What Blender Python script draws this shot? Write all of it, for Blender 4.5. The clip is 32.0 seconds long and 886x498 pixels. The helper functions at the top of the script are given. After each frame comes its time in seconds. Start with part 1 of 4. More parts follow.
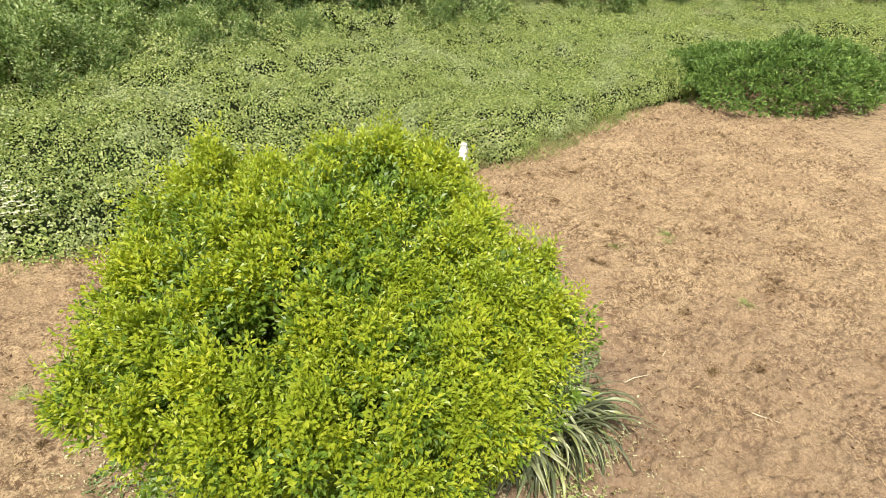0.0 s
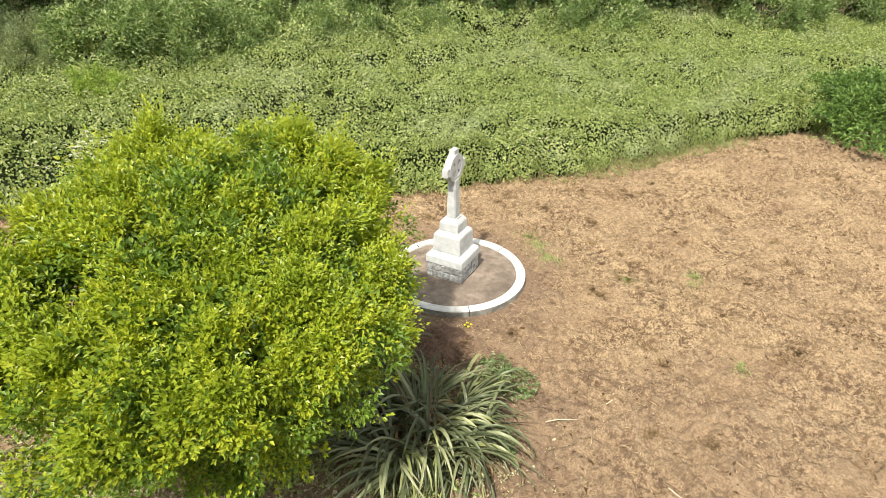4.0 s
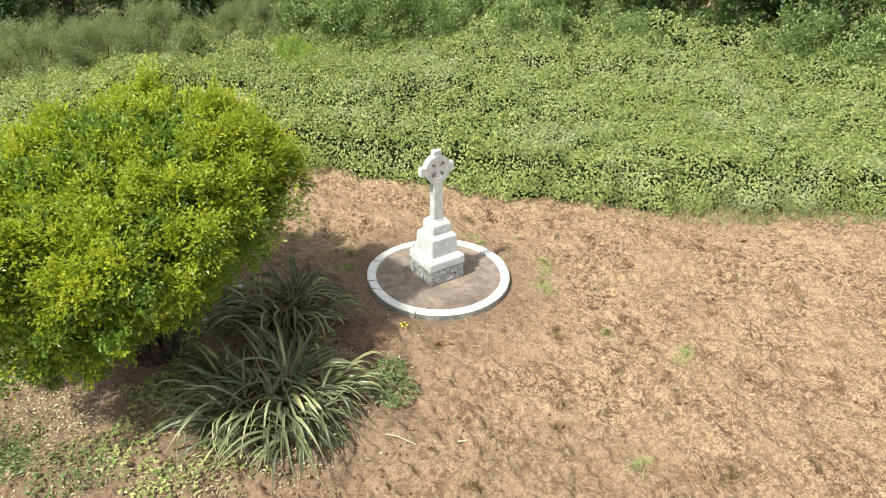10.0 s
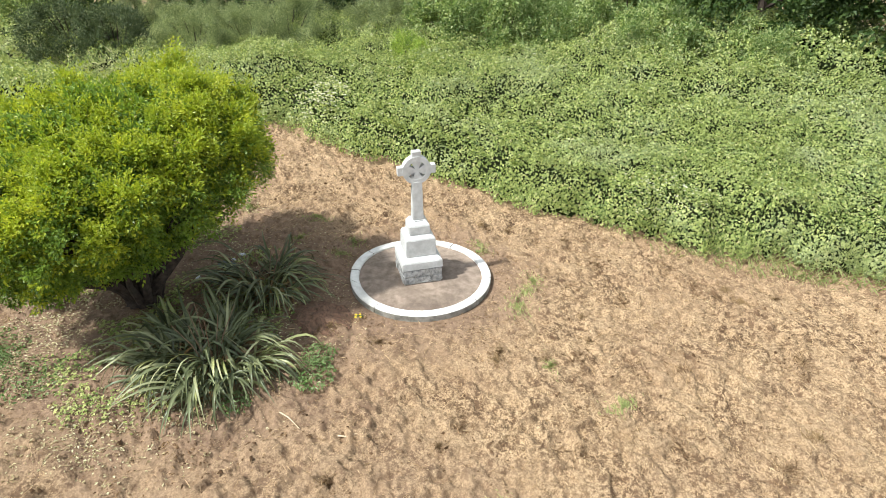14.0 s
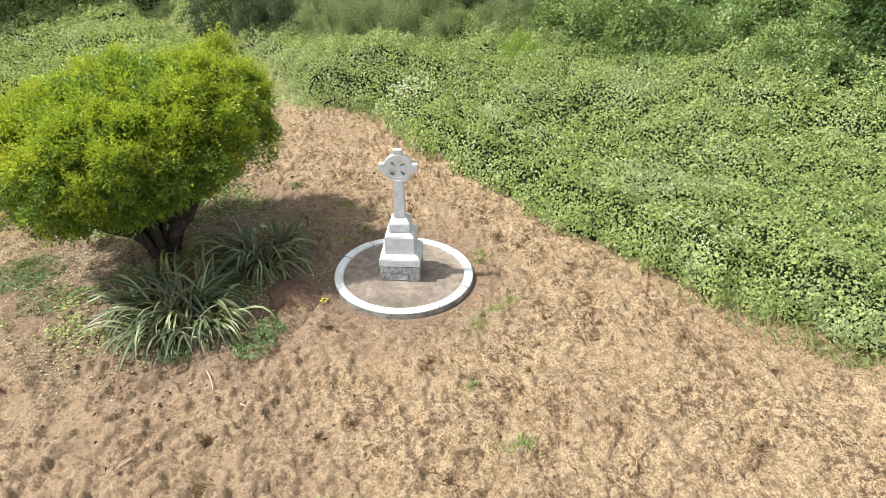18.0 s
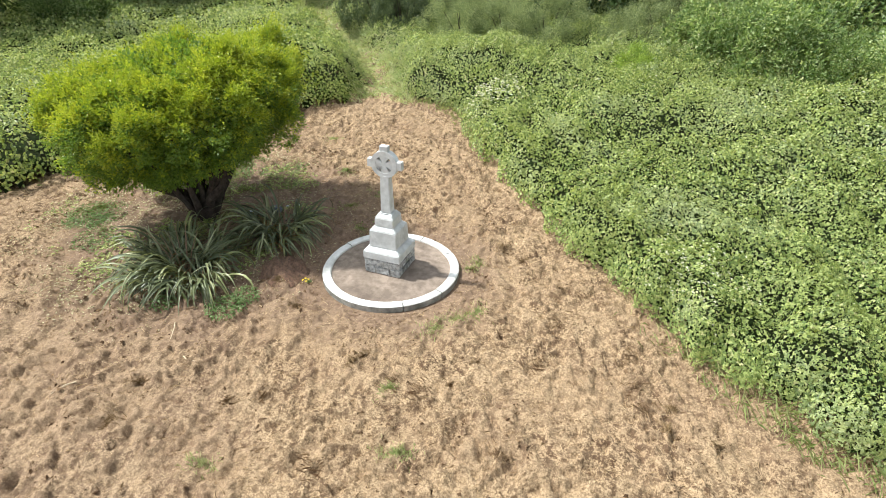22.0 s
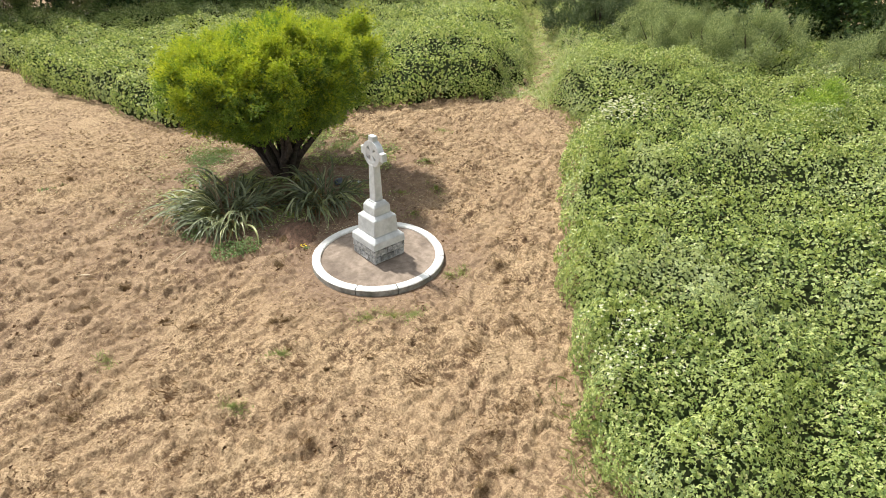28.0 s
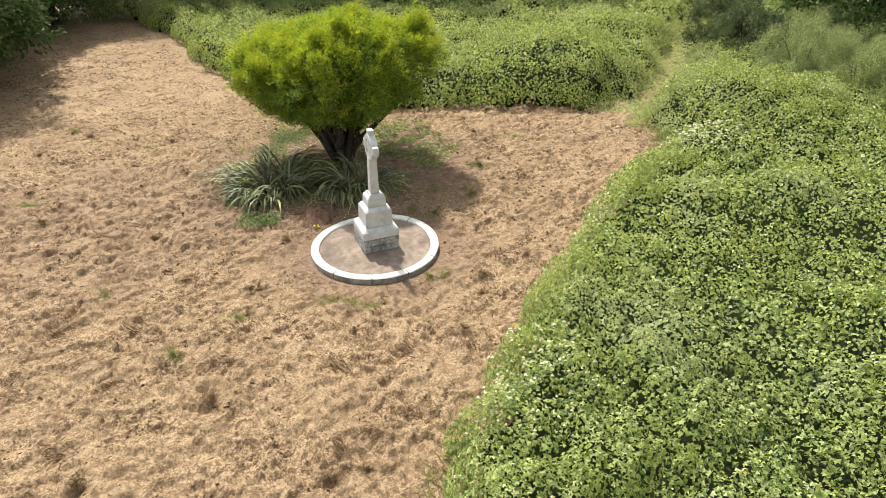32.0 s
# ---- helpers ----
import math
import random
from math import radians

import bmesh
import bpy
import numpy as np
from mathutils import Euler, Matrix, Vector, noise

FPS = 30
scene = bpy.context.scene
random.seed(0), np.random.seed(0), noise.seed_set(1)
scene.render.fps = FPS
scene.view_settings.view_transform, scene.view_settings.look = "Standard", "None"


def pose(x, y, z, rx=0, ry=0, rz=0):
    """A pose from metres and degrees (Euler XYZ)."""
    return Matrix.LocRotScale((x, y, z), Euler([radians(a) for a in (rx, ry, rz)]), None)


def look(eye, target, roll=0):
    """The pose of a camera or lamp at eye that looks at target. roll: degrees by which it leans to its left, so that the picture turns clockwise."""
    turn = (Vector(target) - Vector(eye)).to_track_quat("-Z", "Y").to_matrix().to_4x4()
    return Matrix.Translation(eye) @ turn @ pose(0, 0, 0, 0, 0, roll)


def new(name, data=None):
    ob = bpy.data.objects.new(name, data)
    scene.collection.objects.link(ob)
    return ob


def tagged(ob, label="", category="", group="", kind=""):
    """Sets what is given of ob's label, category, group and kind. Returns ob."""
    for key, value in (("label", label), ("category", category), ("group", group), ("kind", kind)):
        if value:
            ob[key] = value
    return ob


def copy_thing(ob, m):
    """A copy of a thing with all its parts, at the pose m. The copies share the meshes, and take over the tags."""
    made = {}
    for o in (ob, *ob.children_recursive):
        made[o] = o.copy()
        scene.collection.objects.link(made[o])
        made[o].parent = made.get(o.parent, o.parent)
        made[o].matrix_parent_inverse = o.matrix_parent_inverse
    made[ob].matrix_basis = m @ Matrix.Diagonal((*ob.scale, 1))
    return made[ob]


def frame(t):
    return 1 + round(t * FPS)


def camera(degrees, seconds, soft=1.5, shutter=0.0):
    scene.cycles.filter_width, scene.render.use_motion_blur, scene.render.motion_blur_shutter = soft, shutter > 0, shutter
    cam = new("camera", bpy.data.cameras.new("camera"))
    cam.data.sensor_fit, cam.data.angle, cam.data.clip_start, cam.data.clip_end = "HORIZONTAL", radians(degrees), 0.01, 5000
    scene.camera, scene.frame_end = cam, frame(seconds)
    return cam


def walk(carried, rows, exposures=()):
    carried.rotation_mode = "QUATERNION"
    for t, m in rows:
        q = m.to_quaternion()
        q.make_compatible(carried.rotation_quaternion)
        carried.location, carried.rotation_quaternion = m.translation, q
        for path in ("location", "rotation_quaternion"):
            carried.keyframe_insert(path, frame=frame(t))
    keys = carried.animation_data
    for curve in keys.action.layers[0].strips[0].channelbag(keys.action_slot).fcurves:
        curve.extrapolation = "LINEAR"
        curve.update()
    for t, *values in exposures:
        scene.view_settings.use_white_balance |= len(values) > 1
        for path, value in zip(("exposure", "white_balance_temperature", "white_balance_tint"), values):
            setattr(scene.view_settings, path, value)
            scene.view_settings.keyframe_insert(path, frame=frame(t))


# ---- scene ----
# The monument's axis is near the origin; z = 0 is the mown ground at the kerb's foot.
cam = camera(70.9, 32.0, soft=0.7)
ROWS = [
    (0.0, -0.010, -10.967, 7.024, 2.49, -30.68, -0.16),
    (1.0, 0.893, -10.906, 7.044, 7.22, -30.64, -0.13),
    (2.0, 1.791, -10.718, 7.048, 11.73, -30.65, -0.10),
    (3.0, 2.675, -10.448, 7.045, 16.23, -30.67, -0.08),
    (4.0, 3.538, -10.116, 7.039, 20.80, -30.71, -0.05),
    (5.0, 4.374, -9.729, 7.034, 25.43, -30.73, -0.04),
    (6.0, 5.179, -9.288, 7.029, 30.11, -30.76, -0.03),
    (7.0, 5.948, -8.789, 7.027, 34.78, -30.77, -0.03),
    (8.0, 6.677, -8.230, 7.028, 39.44, -30.78, -0.02),
    (9.0, 7.361, -7.610, 7.030, 44.07, -30.78, -0.02),
    (10.0, 7.996, -6.928, 7.034, 48.67, -30.77, -0.01),
    (11.0, 8.575, -6.189, 7.039, 53.26, -30.77, 0.01),
    (12.0, 9.095, -5.397, 7.044, 57.83, -30.77, 0.03),
    (13.0, 9.549, -4.561, 7.049, 62.41, -30.77, 0.05),
    (14.0, 9.935, -3.687, 7.054, 67.00, -30.77, 0.08),
    (15.0, 10.248, -2.784, 7.059, 71.61, -30.77, 0.10),
    (16.0, 10.487, -1.862, 7.063, 76.22, -30.77, 0.13),
    (17.0, 10.652, -0.928, 7.067, 80.83, -30.77, 0.14),
    (18.0, 10.742, 0.010, 7.071, 85.43, -30.77, 0.15),
    (19.0, 10.758, 0.946, 7.076, 90.01, -30.77, 0.15),
    (20.0, 10.702, 1.874, 7.080, 94.56, -30.76, 0.14),
    (21.0, 10.576, 2.790, 7.084, 99.08, -30.75, 0.12),
    (22.0, 10.382, 3.691, 7.088, 103.58, -30.73, 0.08),
    (23.0, 10.121, 4.574, 7.092, 108.07, -30.72, 0.04),
    (24.0, 9.794, 5.436, 7.095, 112.56, -30.71, 0.00),
    (25.0, 9.398, 6.277, 7.097, 117.08, -30.70, -0.04),
    (26.0, 8.933, 7.092, 7.097, 121.64, -30.69, -0.08),
    (27.0, 8.396, 7.880, 7.096, 126.22, -30.70, -0.11),
    (28.0, 7.786, 8.637, 7.094, 130.84, -30.70, -0.12),
    (29.0, 7.107, 9.357, 7.093, 135.47, -30.71, -0.12),
    (30.0, 6.368, 10.030, 7.094, 140.08, -30.70, -0.10),
    (31.0, 5.595, 10.642, 7.103, 144.65, -30.67, -0.07),
    (32.0, 4.828, 11.173, 7.125, 149.24, -30.59, -0.05),
]
EXPOSURES = [(0.0, 0.70, 6620, 5), (8.0, 0.76, 6420, 4), (14.0, 0.86, 6080, 5), (20.0, 0.90, 5950, 4), (26.0, 0.84, 6200, 5), (32.0, 0.86, 6450, 7)]
walk(cam, [(t, pose(x, y, z, 90 + pitch, roll, yaw)) for t, x, y, z, yaw, pitch, roll in ROWS], EXPOSURES)

# ---- light ----
SUN_FROM = Vector((-0.06, -1.0, 1.5)).normalized()
world = bpy.data.worlds.new("world")
scene.world = world
world.use_nodes = True
wn = world.node_tree.nodes
sky = wn.new("ShaderNodeTexSky")
sky.sky_type = "NISHITA"
sky.sun_disc = False
sky.sun_elevation = math.asin(SUN_FROM.z)
sky.sun_rotation = math.atan2(SUN_FROM.x, SUN_FROM.y)
sky.air_density, sky.dust_density, sky.ozone_density = 1.0, 1.5, 1.0
wn["Background"].inputs["Strength"].default_value = 0.15
haze = wn.new("ShaderNodeHueSaturation")  # thin summer cloud whitens the blue
haze.inputs["Saturation"].default_value = 0.18
world.node_tree.links.new(sky.outputs["Color"], haze.inputs["Color"])
world.node_tree.links.new(haze.outputs["Color"], wn["Background"].inputs["Color"])
sun = bpy.data.lights.new("sun", "SUN")
sun.energy, sun.angle, sun.color = 3.9, radians(1.8), (1.0, 0.945, 0.87)
new("sun", sun).matrix_world = look(SUN_FROM * 60, (0, 0, 0))

rng = np.random.default_rng(7)


# ---- noise on arrays ----
PERM = np.random.default_rng(3).random((256, 256))


def vnoise(x, y):
    """Smooth value noise, -1 to 1."""
    xi, yi = np.floor(x).astype(int), np.floor(y).astype(int)
    fx, fy = x - xi, y - yi
    fx, fy = fx * fx * (3 - 2 * fx), fy * fy * (3 - 2 * fy)
    a, b = PERM[xi % 256, yi % 256], PERM[(xi + 1) % 256, yi % 256]
    c, d = PERM[xi % 256, (yi + 1) % 256], PERM[(xi + 1) % 256, (yi + 1) % 256]
    return ((a * (1 - fx) + b * fx) * (1 - fy) + (c * (1 - fx) + d * fx) * fy) * 2 - 1


def fbm(x, y, size, octaves=3, seed=0):
    """Noise whose largest lumps are about size metres."""
    out, amp, f = 0, 1.0, 1.0 / size
    for k in range(octaves):
        out = out + amp * vnoise(x * f + 31.7 * (seed + k), y * f + 17.3 * (seed + 2 * k))
        amp, f = amp * 0.5, f * 2.03
    return out / 1.5


def smooth(a, b, v):
    s = np.clip((v - a) / (b - a), 0, 1)
    return s * s * (3 - 2 * s)


# ---- materials ----
def mat(name, rough=0.8):
    m = bpy.data.materials.new(name)
    m.use_nodes = True
    b = m.node_tree.nodes["Principled BSDF"]
    b.inputs["Roughness"].default_value = rough
    b.inputs["Specular IOR Level"].default_value = 0.3
    return m, m.node_tree, b


def node(nt, kind, **values):
    n = nt.nodes.new("ShaderNode" + kind)
    for key, v in values.items():
        n.inputs[key.replace("_", " ")].default_value = v
    return n


def coords(nt):
    return nt.nodes.new("ShaderNodeNewGeometry").outputs["Position"]


def noise_tex(nt, where, scale, detail=4.0, rough=0.6):
    n = node(nt, "TexNoise", Scale=scale, Detail=detail, Roughness=rough)
    nt.links.new(where, n.inputs["Vector"])
    return n.outputs["Fac"]


def ramp(nt, fac, stops):
    r = nt.nodes.new("ShaderNodeValToRGB")
    e = r.color_ramp.elements
    while len(e) < len(stops):
        e.new(0.5)
    for el, (p, c) in zip(e, stops):
        el.position, el.color = p, (*c, 1)
    nt.links.new(fac, r.inputs["Fac"])
    return r.outputs["Color"]


def mixc(nt, fac, a, b, kind="MIX"):
    m = nt.nodes.new("ShaderNodeMix")
    m.data_type, m.blend_type = "RGBA", kind
    for socket, v in ((m.inputs[0], fac), (m.inputs[6], a), (m.inputs[7], b)):
        if isinstance(v, (int, float)):
            socket.default_value = v
        elif isinstance(v, tuple):
            socket.default_value = (*v, 1)
        else:
            nt.links.new(v, socket)
    return m.outputs[2]


def bump(nt, b, height, strength=0.5, distance=0.02):
    n = node(nt, "Bump", Strength=strength, Distance=distance)
    nt.links.new(height, n.inputs["Height"])
    nt.links.new(n.outputs["Normal"], b.inputs["Normal"])


def mathn(nt, op, a, b):
    n = nt.nodes.new("ShaderNodeMath")
    n.operation = op
    for socket, v in zip(n.inputs, (a, b)):
        if isinstance(v, (int, float)):
            socket.default_value = v
        else:
            nt.links.new(v, socket)
    return n.outputs[0]


def leaf_mat(name, stops, patch, patch_size=1.2, patch_amount=0.5, glow=0.35, rough=0.5, spec=0.3, single=False, pale=None):
    """Leaves: a colour for each leaf, drifting from patch to patch, with light shining through."""
    m, nt, b = mat(name, rough)
    b.inputs["Specular IOR Level"].default_value = spec
    rnd = nt.nodes.new("ShaderNodeObjectInfo").outputs["Random"] if single else nt.nodes.new("ShaderNodeNewGeometry").outputs["Random Per Island"]
    col = ramp(nt, rnd, stops)
    drift = ramp(nt, noise_tex(nt, coords(nt), 1 / patch_size, 3.0), [(0.38, (0, 0, 0)), (0.62, (1, 1, 1))])
    col = mixc(nt, mathn(nt, "MULTIPLY", drift, patch_amount), col, patch)
    if pale:
        drift = ramp(nt, noise_tex(nt, coords(nt), 0.45, 5.0, 0.7), [(0.50, (0, 0, 0)), (0.64, (1, 1, 1))])
        col = mixc(nt, mathn(nt, "MULTIPLY", drift, 0.24), col, pale)
    nt.links.new(col, b.inputs["Base Color"])
    tr = nt.nodes.new("ShaderNodeBsdfTranslucent")
    bright = nt.nodes.new("ShaderNodeMix")
    bright.data_type, bright.blend_type = "RGBA", "MULTIPLY"
    bright.inputs[0].default_value = 1.0
    nt.links.new(col, bright.inputs[6])
    bright.inputs[7].default_value = (1.25, 1.2, 0.7, 1)
    nt.links.new(bright.outputs[2], tr.inputs["Color"])
    mx = nt.nodes.new("ShaderNodeMixShader")
    mx.inputs[0].default_value = glow
    nt.links.new(b.outputs[0], mx.inputs[1])
    nt.links.new(tr.outputs[0], mx.inputs[2])
    nt.links.new(mx.outputs[0], nt.nodes["Material Output"].inputs["Surface"])
    return m


def stone_mat(name, light, dark, stain, scale, amount, rough=0.8, bumps=0.4):
    m, nt, b = mat(name, rough)
    where = coords(nt)
    base = ramp(nt, noise_tex(nt, where, scale, 5.0), [(0.35, dark), (0.62, light)])
    grime = ramp(nt, noise_tex(nt, where, scale * 0.28, 4.0), [(0.48, (0, 0, 0)), (0.72, (1, 1, 1))])
    nt.links.new(mixc(nt, mathn(nt, "MULTIPLY", grime, amount), base, stain), b.inputs["Base Color"])
    bump(nt, b, noise_tex(nt, where, scale * 6, 5.0), bumps, 0.01)
    return m


M_WHITE = stone_mat("white_limewash", (0.60, 0.60, 0.59), (0.50, 0.50, 0.49), (0.33, 0.33, 0.32), 9.0, 0.6, 0.8, 0.25)
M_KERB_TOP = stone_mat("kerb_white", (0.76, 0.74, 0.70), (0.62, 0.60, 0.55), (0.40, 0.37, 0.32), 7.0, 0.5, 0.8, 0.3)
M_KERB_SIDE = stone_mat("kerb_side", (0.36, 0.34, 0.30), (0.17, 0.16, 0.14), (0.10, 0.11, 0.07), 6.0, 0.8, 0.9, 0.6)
M_GRANITE = stone_mat("granite", (0.52, 0.51, 0.49), (0.20, 0.20, 0.20), (0.10, 0.10, 0.10), 14.0, 0.7, 0.85, 0.8)
M_MORTAR = stone_mat("mortar", (0.50, 0.48, 0.44), (0.30, 0.29, 0.26), (0.12, 0.12, 0.11), 20.0, 0.6, 0.95, 0.5)
M_LEAD = stone_mat("lead_joint", (0.10, 0.10, 0.11), (0.05, 0.05, 0.05), (0.03, 0.03, 0.03), 20.0, 0.5, 0.6, 0.2)
M_BED = stone_mat("bed_soil", (0.30, 0.235, 0.185), (0.17, 0.13, 0.10), (0.105, 0.078, 0.06), 5.0, 0.75, 0.95, 0.8)
M_BARK = stone_mat("bark", (0.085, 0.062, 0.048), (0.032, 0.024, 0.019), (0.06, 0.065, 0.045), 9.0, 0.4, 0.95, 0.9)
M_STALK = stone_mat("dry_stalk", (0.26, 0.17, 0.11), (0.15, 0.09, 0.055), (0.09, 0.06, 0.04), 20.0, 0.4, 0.9, 0.3)
M_CUT = stone_mat("cut_wood", (0.62, 0.53, 0.38), (0.50, 0.40, 0.27), (0.35, 0.27, 0.18), 20.0, 0.4, 0.85, 0.2)

M_BRAMBLE = leaf_mat("bramble_leaf", [(0.0, (0.085, 0.14, 0.04)), (0.35, (0.22, 0.295, 0.085)), (0.75, (0.47, 0.53, 0.19)), (0.95, (0.60, 0.64, 0.27)), (1.0, (0.64, 0.58, 0.36))],
                     (0.32, 0.37, 0.115), 1.6, 0.45, 0.38, 0.45, 0.45, False, (0.64, 0.66, 0.52))
# near-black colour for the sheet that stands in for shade under brambles
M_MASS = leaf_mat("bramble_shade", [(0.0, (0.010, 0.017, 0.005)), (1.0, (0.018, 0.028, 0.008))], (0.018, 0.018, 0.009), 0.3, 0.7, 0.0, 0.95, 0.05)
M_BLOSSOM = leaf_mat("blossom", [(0.0, (0.62, 0.60, 0.46)), (1.0, (0.76, 0.73, 0.64))], (0.60, 0.60, 0.34), 0.8, 0.5, 0.3, 0.7)
M_TREE = leaf_mat("shrub_tree_leaf", [(0.0, (0.07, 0.125, 0.02)), (0.5, (0.14, 0.225, 0.034)), (1.0, (0.26, 0.36, 0.055))],
                  (0.20, 0.30, 0.038), 0.45, 0.5, 0.42, 0.4, 0.45)
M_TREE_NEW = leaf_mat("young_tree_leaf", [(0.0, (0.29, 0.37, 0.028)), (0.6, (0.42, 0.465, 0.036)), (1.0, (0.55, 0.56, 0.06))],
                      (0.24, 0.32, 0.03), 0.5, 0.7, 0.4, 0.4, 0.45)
M_LAUREL = leaf_mat("laurel_leaf", [(0.0, (0.05, 0.10, 0.022)), (0.7, (0.13, 0.22, 0.045)), (1.0, (0.30, 0.40, 0.11))], (0.17, 0.26, 0.055), 1.0, 0.4, 0.2, 0.45)
M_WILLOW = leaf_mat("willow_leaf", [(0.0, (0.11, 0.15, 0.08)), (0.5, (0.28, 0.335, 0.175)), (1.0, (0.56, 0.60, 0.35))], (0.19, 0.24, 0.11), 0.7, 0.5, 0.45, 0.55)
M_DARKBUSH = leaf_mat("dark_bush_leaf", [(0.0, (0.03, 0.05, 0.022)), (0.6, (0.10, 0.135, 0.062)), (1.0, (0.27, 0.31, 0.17))], (0.09, 0.12, 0.05), 0.6, 0.4, 0.25, 0.5)
M_NETTLE = leaf_mat("nettle_leaf", [(0.0, (0.12, 0.20, 0.04)), (0.6, (0.28, 0.40, 0.07)), (1.0, (0.48, 0.56, 0.13))], (0.32, 0.40, 0.07), 0.5, 0.5, 0.35, 0.55)
M_CLOD = leaf_mat("earth_clod", [(0.0, (0.06, 0.034, 0.018)), (0.5, (0.14, 0.085, 0.047)), (1.0, (0.27, 0.18, 0.10))], (0.13, 0.08, 0.045), 0.5, 0.5, 0.0, 0.95, 0.1)
M_THICKET = leaf_mat("thicket_leaf", [(0.0, (0.07, 0.13, 0.04)), (0.55, (0.32, 0.42, 0.15)), (1.0, (0.66, 0.70, 0.40))], (0.13, 0.20, 0.065), 1.1, 0.7, 0.45, 0.5)
M_WOOD = leaf_mat("wood_leaf", [(0.0, (0.03, 0.06, 0.016)), (0.6, (0.065, 0.115, 0.027)), (1.0, (0.12, 0.17, 0.045))], (0.045, 0.07, 0.02), 2.0, 0.5, 0.25, 0.55)
M_FLAX = leaf_mat("flax_leaf", [(0.0, (0.045, 0.052, 0.024)), (0.45, (0.11, 0.132, 0.066)), (0.8, (0.20, 0.225, 0.118)), (1.0, (0.36, 0.36, 0.20))], (0.17, 0.18, 0.07), 0.5, 0.3, 0.15, 0.42, 0.4, True)
M_FLAX_PALE = leaf_mat("pale_flax_leaf", [(0.0, (0.20, 0.22, 0.08)), (1.0, (0.38, 0.39, 0.17))], (0.27, 0.29, 0.10), 0.5, 0.3, 0.15, 0.38, 0.5, True)
M_FLAX_OLD = leaf_mat("old_flax_leaf", [(0.0, (0.22, 0.14, 0.07)), (1.0, (0.38, 0.27, 0.15))], (0.42, 0.22, 0.06), 0.5, 0.4, 0.1, 0.7, 0.3, True)
M_STRAW = leaf_mat("straw", [(0.0, (0.109, 0.064, 0.031)), (0.3, (0.265, 0.173, 0.092)), (0.65, (0.484, 0.349, 0.200)), (1.0, (0.593, 0.465, 0.285))], (0.343, 0.232, 0.130), 0.9, 0.4, 0.05, 0.8, 0.2)
M_HAY_OLD = leaf_mat("old_hay", [(0.0, (0.086, 0.050, 0.024)), (0.5, (0.226, 0.146, 0.078)), (1.0, (0.484, 0.349, 0.200))], (0.218, 0.135, 0.081), 0.4, 0.6, 0.04, 0.85, 0.2)
M_HAY_DARK = leaf_mat("dark_hay", [(0.0, (0.125, 0.075, 0.037)), (0.6, (0.218, 0.143, 0.074)), (1.0, (0.343, 0.247, 0.141))], (0.195, 0.135, 0.059), 0.4, 0.5, 0.04, 0.9, 0.2)
M_GREENGRASS = leaf_mat("green_grass", [(0.0, (0.13, 0.19, 0.05)), (0.7, (0.25, 0.31, 0.10)), (1.0, (0.48, 0.43, 0.23))], (0.40, 0.38, 0.18), 0.3, 0.5, 0.25, 0.7)
M_PATHGRASS = leaf_mat("path_grass", [(0.0, (0.22, 0.31, 0.11)), (0.5, (0.40, 0.48, 0.20)), (1.0, (0.68, 0.64, 0.42))], (0.56, 0.55, 0.31), 0.6, 0.6, 0.25, 0.7)
M_WEED = leaf_mat("weed_leaf", [(0.0, (0.09, 0.16, 0.04)), (0.7, (0.17, 0.25, 0.08)), (1.0, (0.30, 0.36, 0.20))], (0.24, 0.28, 0.14), 0.3, 0.5, 0.25, 0.6)
M_IVY = leaf_mat("ivy_leaf", [(0.0, (0.11, 0.17, 0.045)), (0.6, (0.28, 0.35, 0.10)), (1.0, (0.54, 0.55, 0.24))], (0.36, 0.36, 0.14), 0.5, 0.5, 0.25, 0.6)
M_LITTER = leaf_mat("fallen_leaf", [(0.0, (0.187, 0.128, 0.068)), (0.5, (0.391, 0.340, 0.187)), (1.0, (0.595, 0.561, 0.374))], (0.306, 0.255, 0.145), 0.6, 0.4, 0.1, 0.8)
M_YELLOW = leaf_mat("yellow_petal", [(0.0, (0.75, 0.55, 0.03)), (1.0, (0.85, 0.68, 0.05))], (0.8, 0.6, 0.04), 0.5, 0.3, 0.2, 0.7)
M_SCRAP = stone_mat("scrap", (0.72, 0.74, 0.76), (0.55, 0.57, 0.60), (0.30, 0.31, 0.33), 30.0, 0.4, 0.5, 0.2)
M_MULCH = stone_mat("mulch", (0.20, 0.115, 0.075), (0.09, 0.055, 0.038), (0.14, 0.10, 0.06), 22.0, 0.5, 0.95, 1.0)
M_BAG = stone_mat("dark_bag", (0.10, 0.12, 0.16), (0.05, 0.06, 0.08), (0.03, 0.03, 0.04), 18.0, 0.5, 0.45, 0.6)


